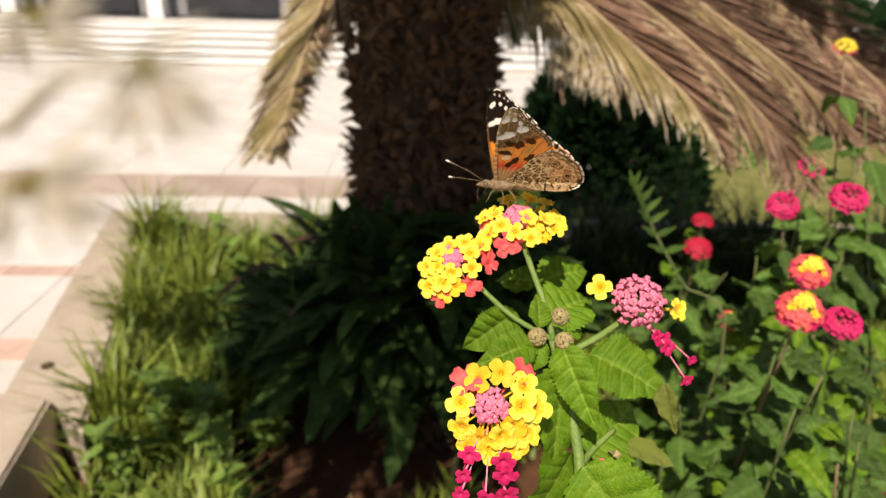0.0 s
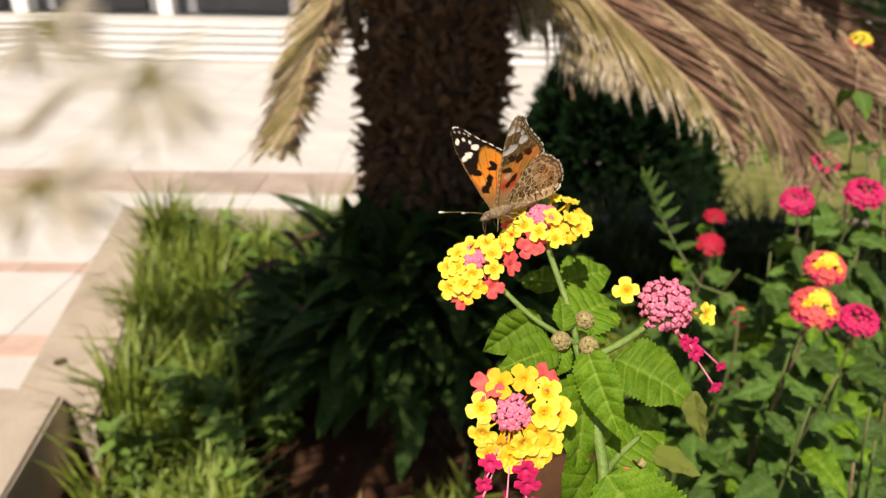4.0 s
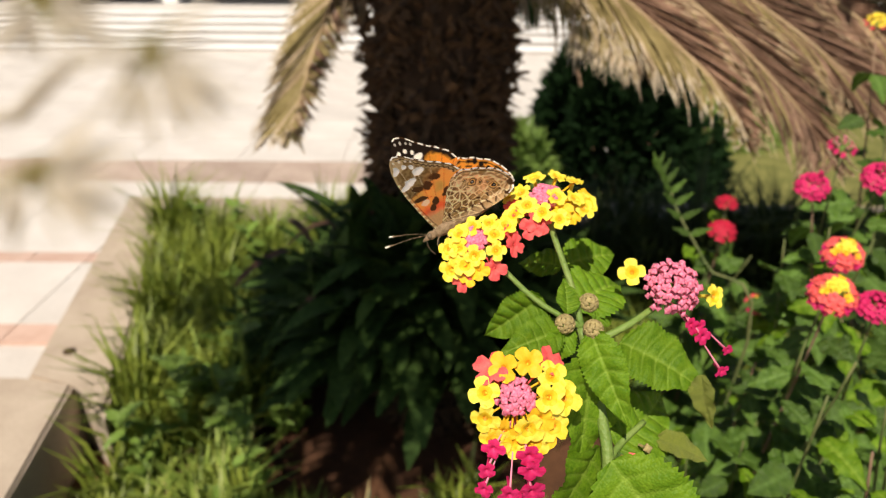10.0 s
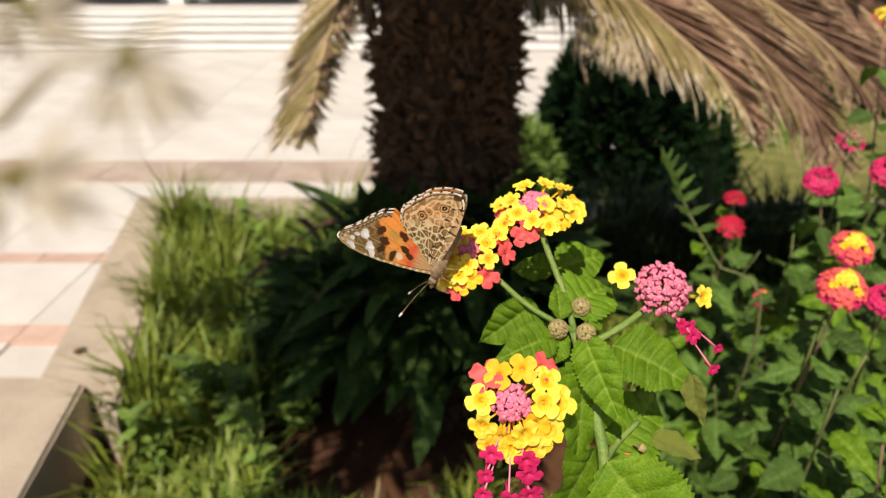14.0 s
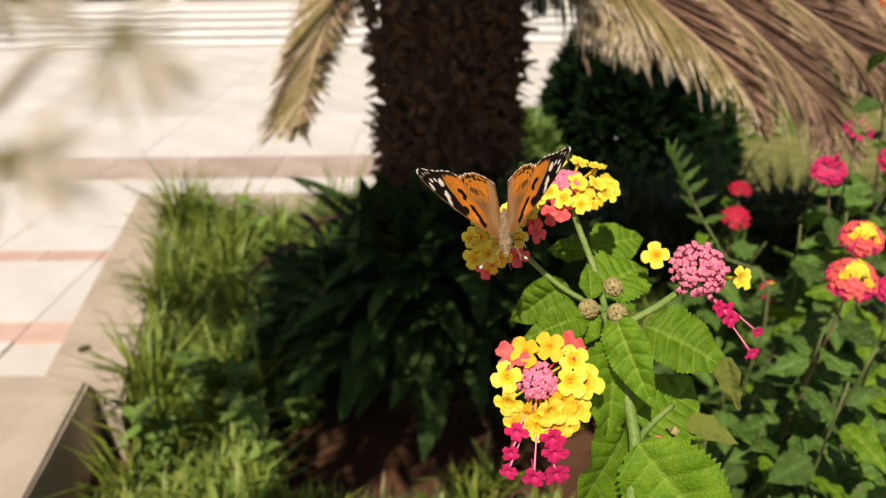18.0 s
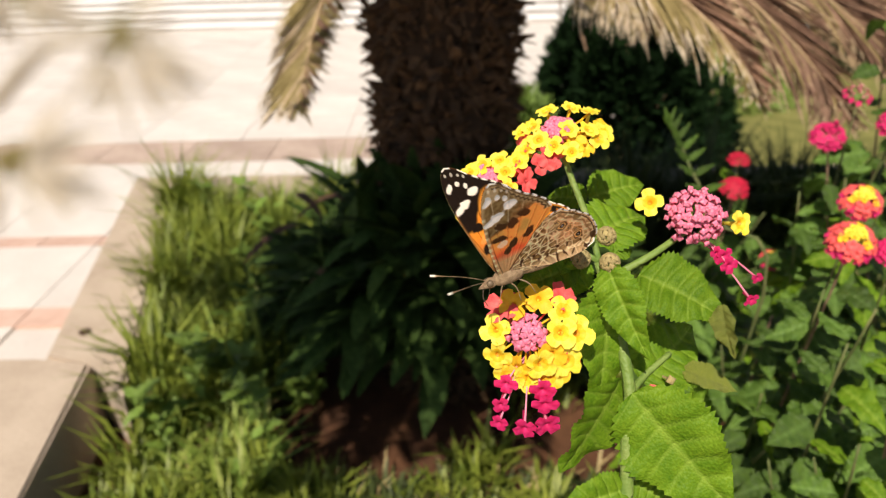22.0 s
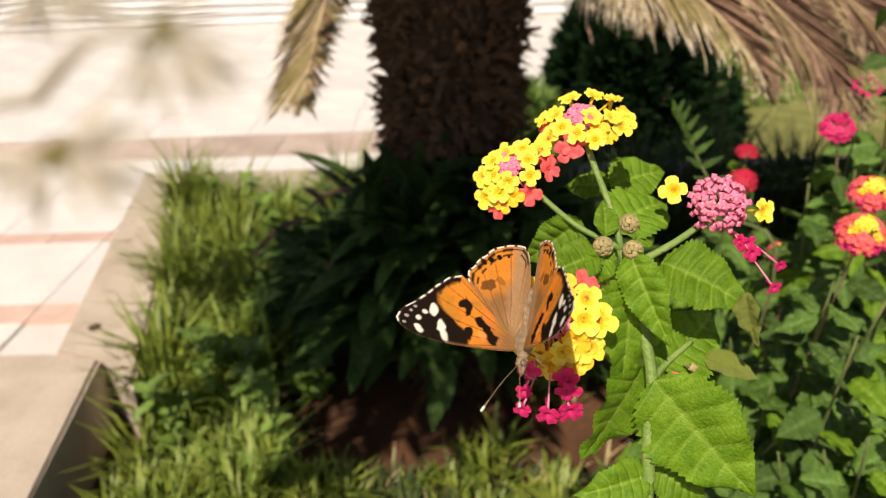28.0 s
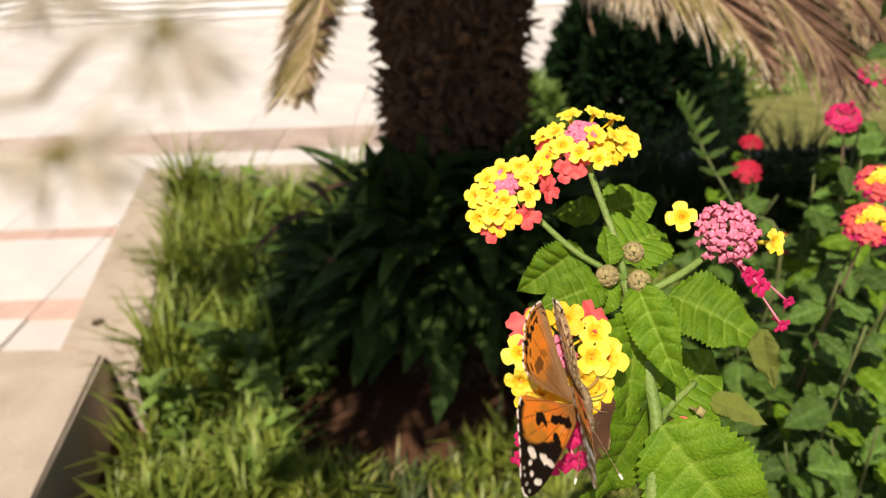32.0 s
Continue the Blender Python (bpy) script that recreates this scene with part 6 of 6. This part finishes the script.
FLY = [
    (0, 0.0310, 0.2080, 0.7311, -9.0, -2.2, 183.2, 70, 48, 5.6),
    (1, 0.0306, 0.2086, 0.7285, -5.9, -0.2, 183.8, 68, 52, 5.2),
    (2, 0.0254, 0.2031, 0.7232, -18.5, 28.0, 203.4, 78, 54, 3.8),
    (3, 0.0219, 0.2026, 0.7171, -11.2, 29.1, 185.5, 52, -10, 4.3),
    (3.5, 0.0262, 0.1991, 0.7223, 23.3, 8.5, 218.2, 55, 55, -2.5),
    (5.5, 0.0195, 0.1952, 0.7271, -13.8, 8.4, 189.8, 81, 60, 3.0),
    (6, 0.0200, 0.1929, 0.7269, -11.8, 19.1, 153.4, 88, 82, -0.9),
    (7, 0.0162, 0.1899, 0.7256, 3.0, 18.5, 135.9, 89, 88, 7.2),
    (8, 0.0100, 0.1941, 0.7222, -19.2, 11.2, 159.7, 88, 71, -1.3),
    (9, 0.0106, 0.1944, 0.7191, -9.5, 22.2, 154.9, 88, 75, 1.8),
    (10, 0.0035, 0.2005, 0.7130, 9.3, 31.2, 183.2, 61, 78, 2.3),
    (11, 0.0040, 0.1957, 0.7161, 8.5, 16.7, 217.4, 88, 83, 6.5),
    (12, 0.0107, 0.1851, 0.7206, 13.4, 12.5, -136.6, 80, 88, -0.6),
    (13, 0.0084, 0.1791, 0.7136, 43.2, 28.6, -105.3, 88, 72, 5.1),
    (14, -0.0030, 0.1807, 0.7070, 162.5, 113.0, -27.3, 90, 90, 8.6),
    (14.5, 0.0061, 0.1809, 0.7060, 162.2, 106.3, -13.7, 90, 90, 4.4),
    (15.5, 0.0097, 0.1807, 0.7145, 26.5, 41.2, -126.2, 75, 80, 1.0),
    (16.5, 0.0133, 0.1804, 0.7229, 20.4, 3.1, -100.4, 51, 70, -1.5),
    (17, 0.0195, 0.1898, 0.7215, 10.0, 13.3, -75.3, 77, 69, -1.1),
    (18, 0.0147, 0.1763, 0.7171, 15.2, 10.5, -92.3, 45, 57, 5.7),
    (18.5, 0.0295, 0.1407, 0.7104, 6.2, -10.5, -60.5, 37, 28, 8.0),
    (19, 0.0289, 0.1525, 0.7023, 4.4, -14.9, -96.5, 54, 53, -4.6),
    (20, 0.0202, 0.1421, 0.7094, 15.6, -11.1, -109.3, 56, 66, 6.0),
    (21, 0.0184, 0.1443, 0.7078, 6.9, -4.9, -130.7, 81, 81, 11.4),
    (22, 0.0146, 0.1537, 0.7025, 5.2, 10.3, -157.2, 69, 54, 9.9),
    (23, 0.0192, 0.1551, 0.7050, 6.9, 6.0, 186.5, 63, 62, 8.9),
    (24, 0.0119, 0.1476, 0.7003, -7.6, 37.2, -155.4, 77, 49, 7.8),
    (25, 0.0130, 0.1376, 0.7033, 31.4, 22.0, -133.5, 26, 64, 6.3),
    (25.5, 0.0116, 0.1458, 0.6942, 1.9, 47.7, -148.1, 66, 52, 5.5),
    (27.5, 0.0137, 0.1415, 0.6866, -9.2, 65.3, -135.7, 44, 40, 9.9),
    (28, 0.0139, 0.1376, 0.6910, 38.2, 33.0, -103.9, 27, 64, 7.4),
    (29, 0.0175, 0.1441, 0.6888, 39.4, 31.3, -96.4, 34, 67, 5.3),
    (30, 0.0221, 0.1290, 0.6890, 50.5, 44.4, -36.1, 91, 89, -7.0),
    (31, 0.0211, 0.1340, 0.6920, 47.5, 48.3, -43.2, 92, 91.5, -4.6),
    (32, 0.0238, 0.1301, 0.6755, 55.5, 56.4, -62.2, 70, 79.5, 21.5),
]

TWIG = [
    (0, -0.0113, 0.0312, 0.7953),
    (2, -0.0131, 0.0352, 0.7947),
    (3, -0.0139, 0.0356, 0.7943),
    (6, -0.0133, 0.0316, 0.7944),
    (8, -0.0153, 0.0368, 0.7930),
    (9, -0.0140, 0.0368, 0.7932),
    (11, -0.0165, 0.0377, 0.7917),
    (13, -0.0182, 0.0390, 0.7936),
    (14, -0.0192, 0.0345, 0.7925),
    (17, -0.0200, 0.0407, 0.7908),
    (19, -0.0180, 0.0365, 0.7926),
    (21, -0.0190, 0.0346, 0.7846),
    (23, -0.0198, 0.0387, 0.7836),
    (25, -0.0208, 0.0389, 0.7833),
    (28, -0.0190, 0.0361, 0.7841),
    (30, -0.0194, 0.0376, 0.7829),
    (32, -0.0221, 0.0366, 0.7827),
]

FROND_SWAY = [(0, -1.4), (0.5, -1.6), (1, -1.5), (1.5, -0.9), (2, -0.9), (3, -1.4), (3.5, -1.7), (5.5, -0.9), (6, -1.2), (6.5, -0.3), (7, -0.2), (7.5, -0.4), (8, -1.2), (8.5, -2.3), (9, -1.3), (9.5, 0.3), (10, -0.5), (10.5, -1.6), (11, -2.5), (11.5, -2.2), (12, -1.7), (12.5, 0.9), (13, 0.0), (13.5, -2.0), (14, -2.4), (14.5, -1.0), (16.5, 0.2), (17, 0.9), (17.5, 0.5), (18, 0.3), (18.5, 0.3), (19, -0.2), (19.5, -0.1), (20, 0.4), (22.5, -1.7), (23.5, -2.6), (24, -1.7), (24.5, -1.6), (25, -1.6), (25.5, -1.4), (27.5, -0.8), (28, -0.7), (28.5, -1.0), (29, -0.6), (29.5, -0.7), (30, 0.1), (32, 0.1)]


def motions():
    walk(near, [(r[0], Matrix.Translation(PIVOT + Vector(r[4:7])) @ (Matrix.Rotation(radians(Vector(r[1:4]).length), 4, Vector(r[1:4]) if Vector(r[1:4]).length > 1e-6 else Vector((0, 0, 1))))) for r in SWAY])
    walk(fly, [(r[0], pose(*r[1:7])) for r in FLY])
    for w, s, fore in WINGS:
        hinge = Matrix.Translation((0.001, s * 0.0011, 0.0014))
        walk(w, [(r[0], hinge @ Matrix.Rotation(radians(r[7] if s > 0 else -r[8]), 4, "X") @ Matrix.Rotation(radians(-s * r[9] if fore else 0), 4, "Z")) for r in FLY])
    walk(left_frond, [(t, Matrix.Translation(LEFT_TOP) @ Matrix.Rotation(radians(a), 4, "Y")) for t, a in FROND_SWAY])
    walk(twig, [(r[0], pose(*r[1:4])) for r in TWIG])


motions()
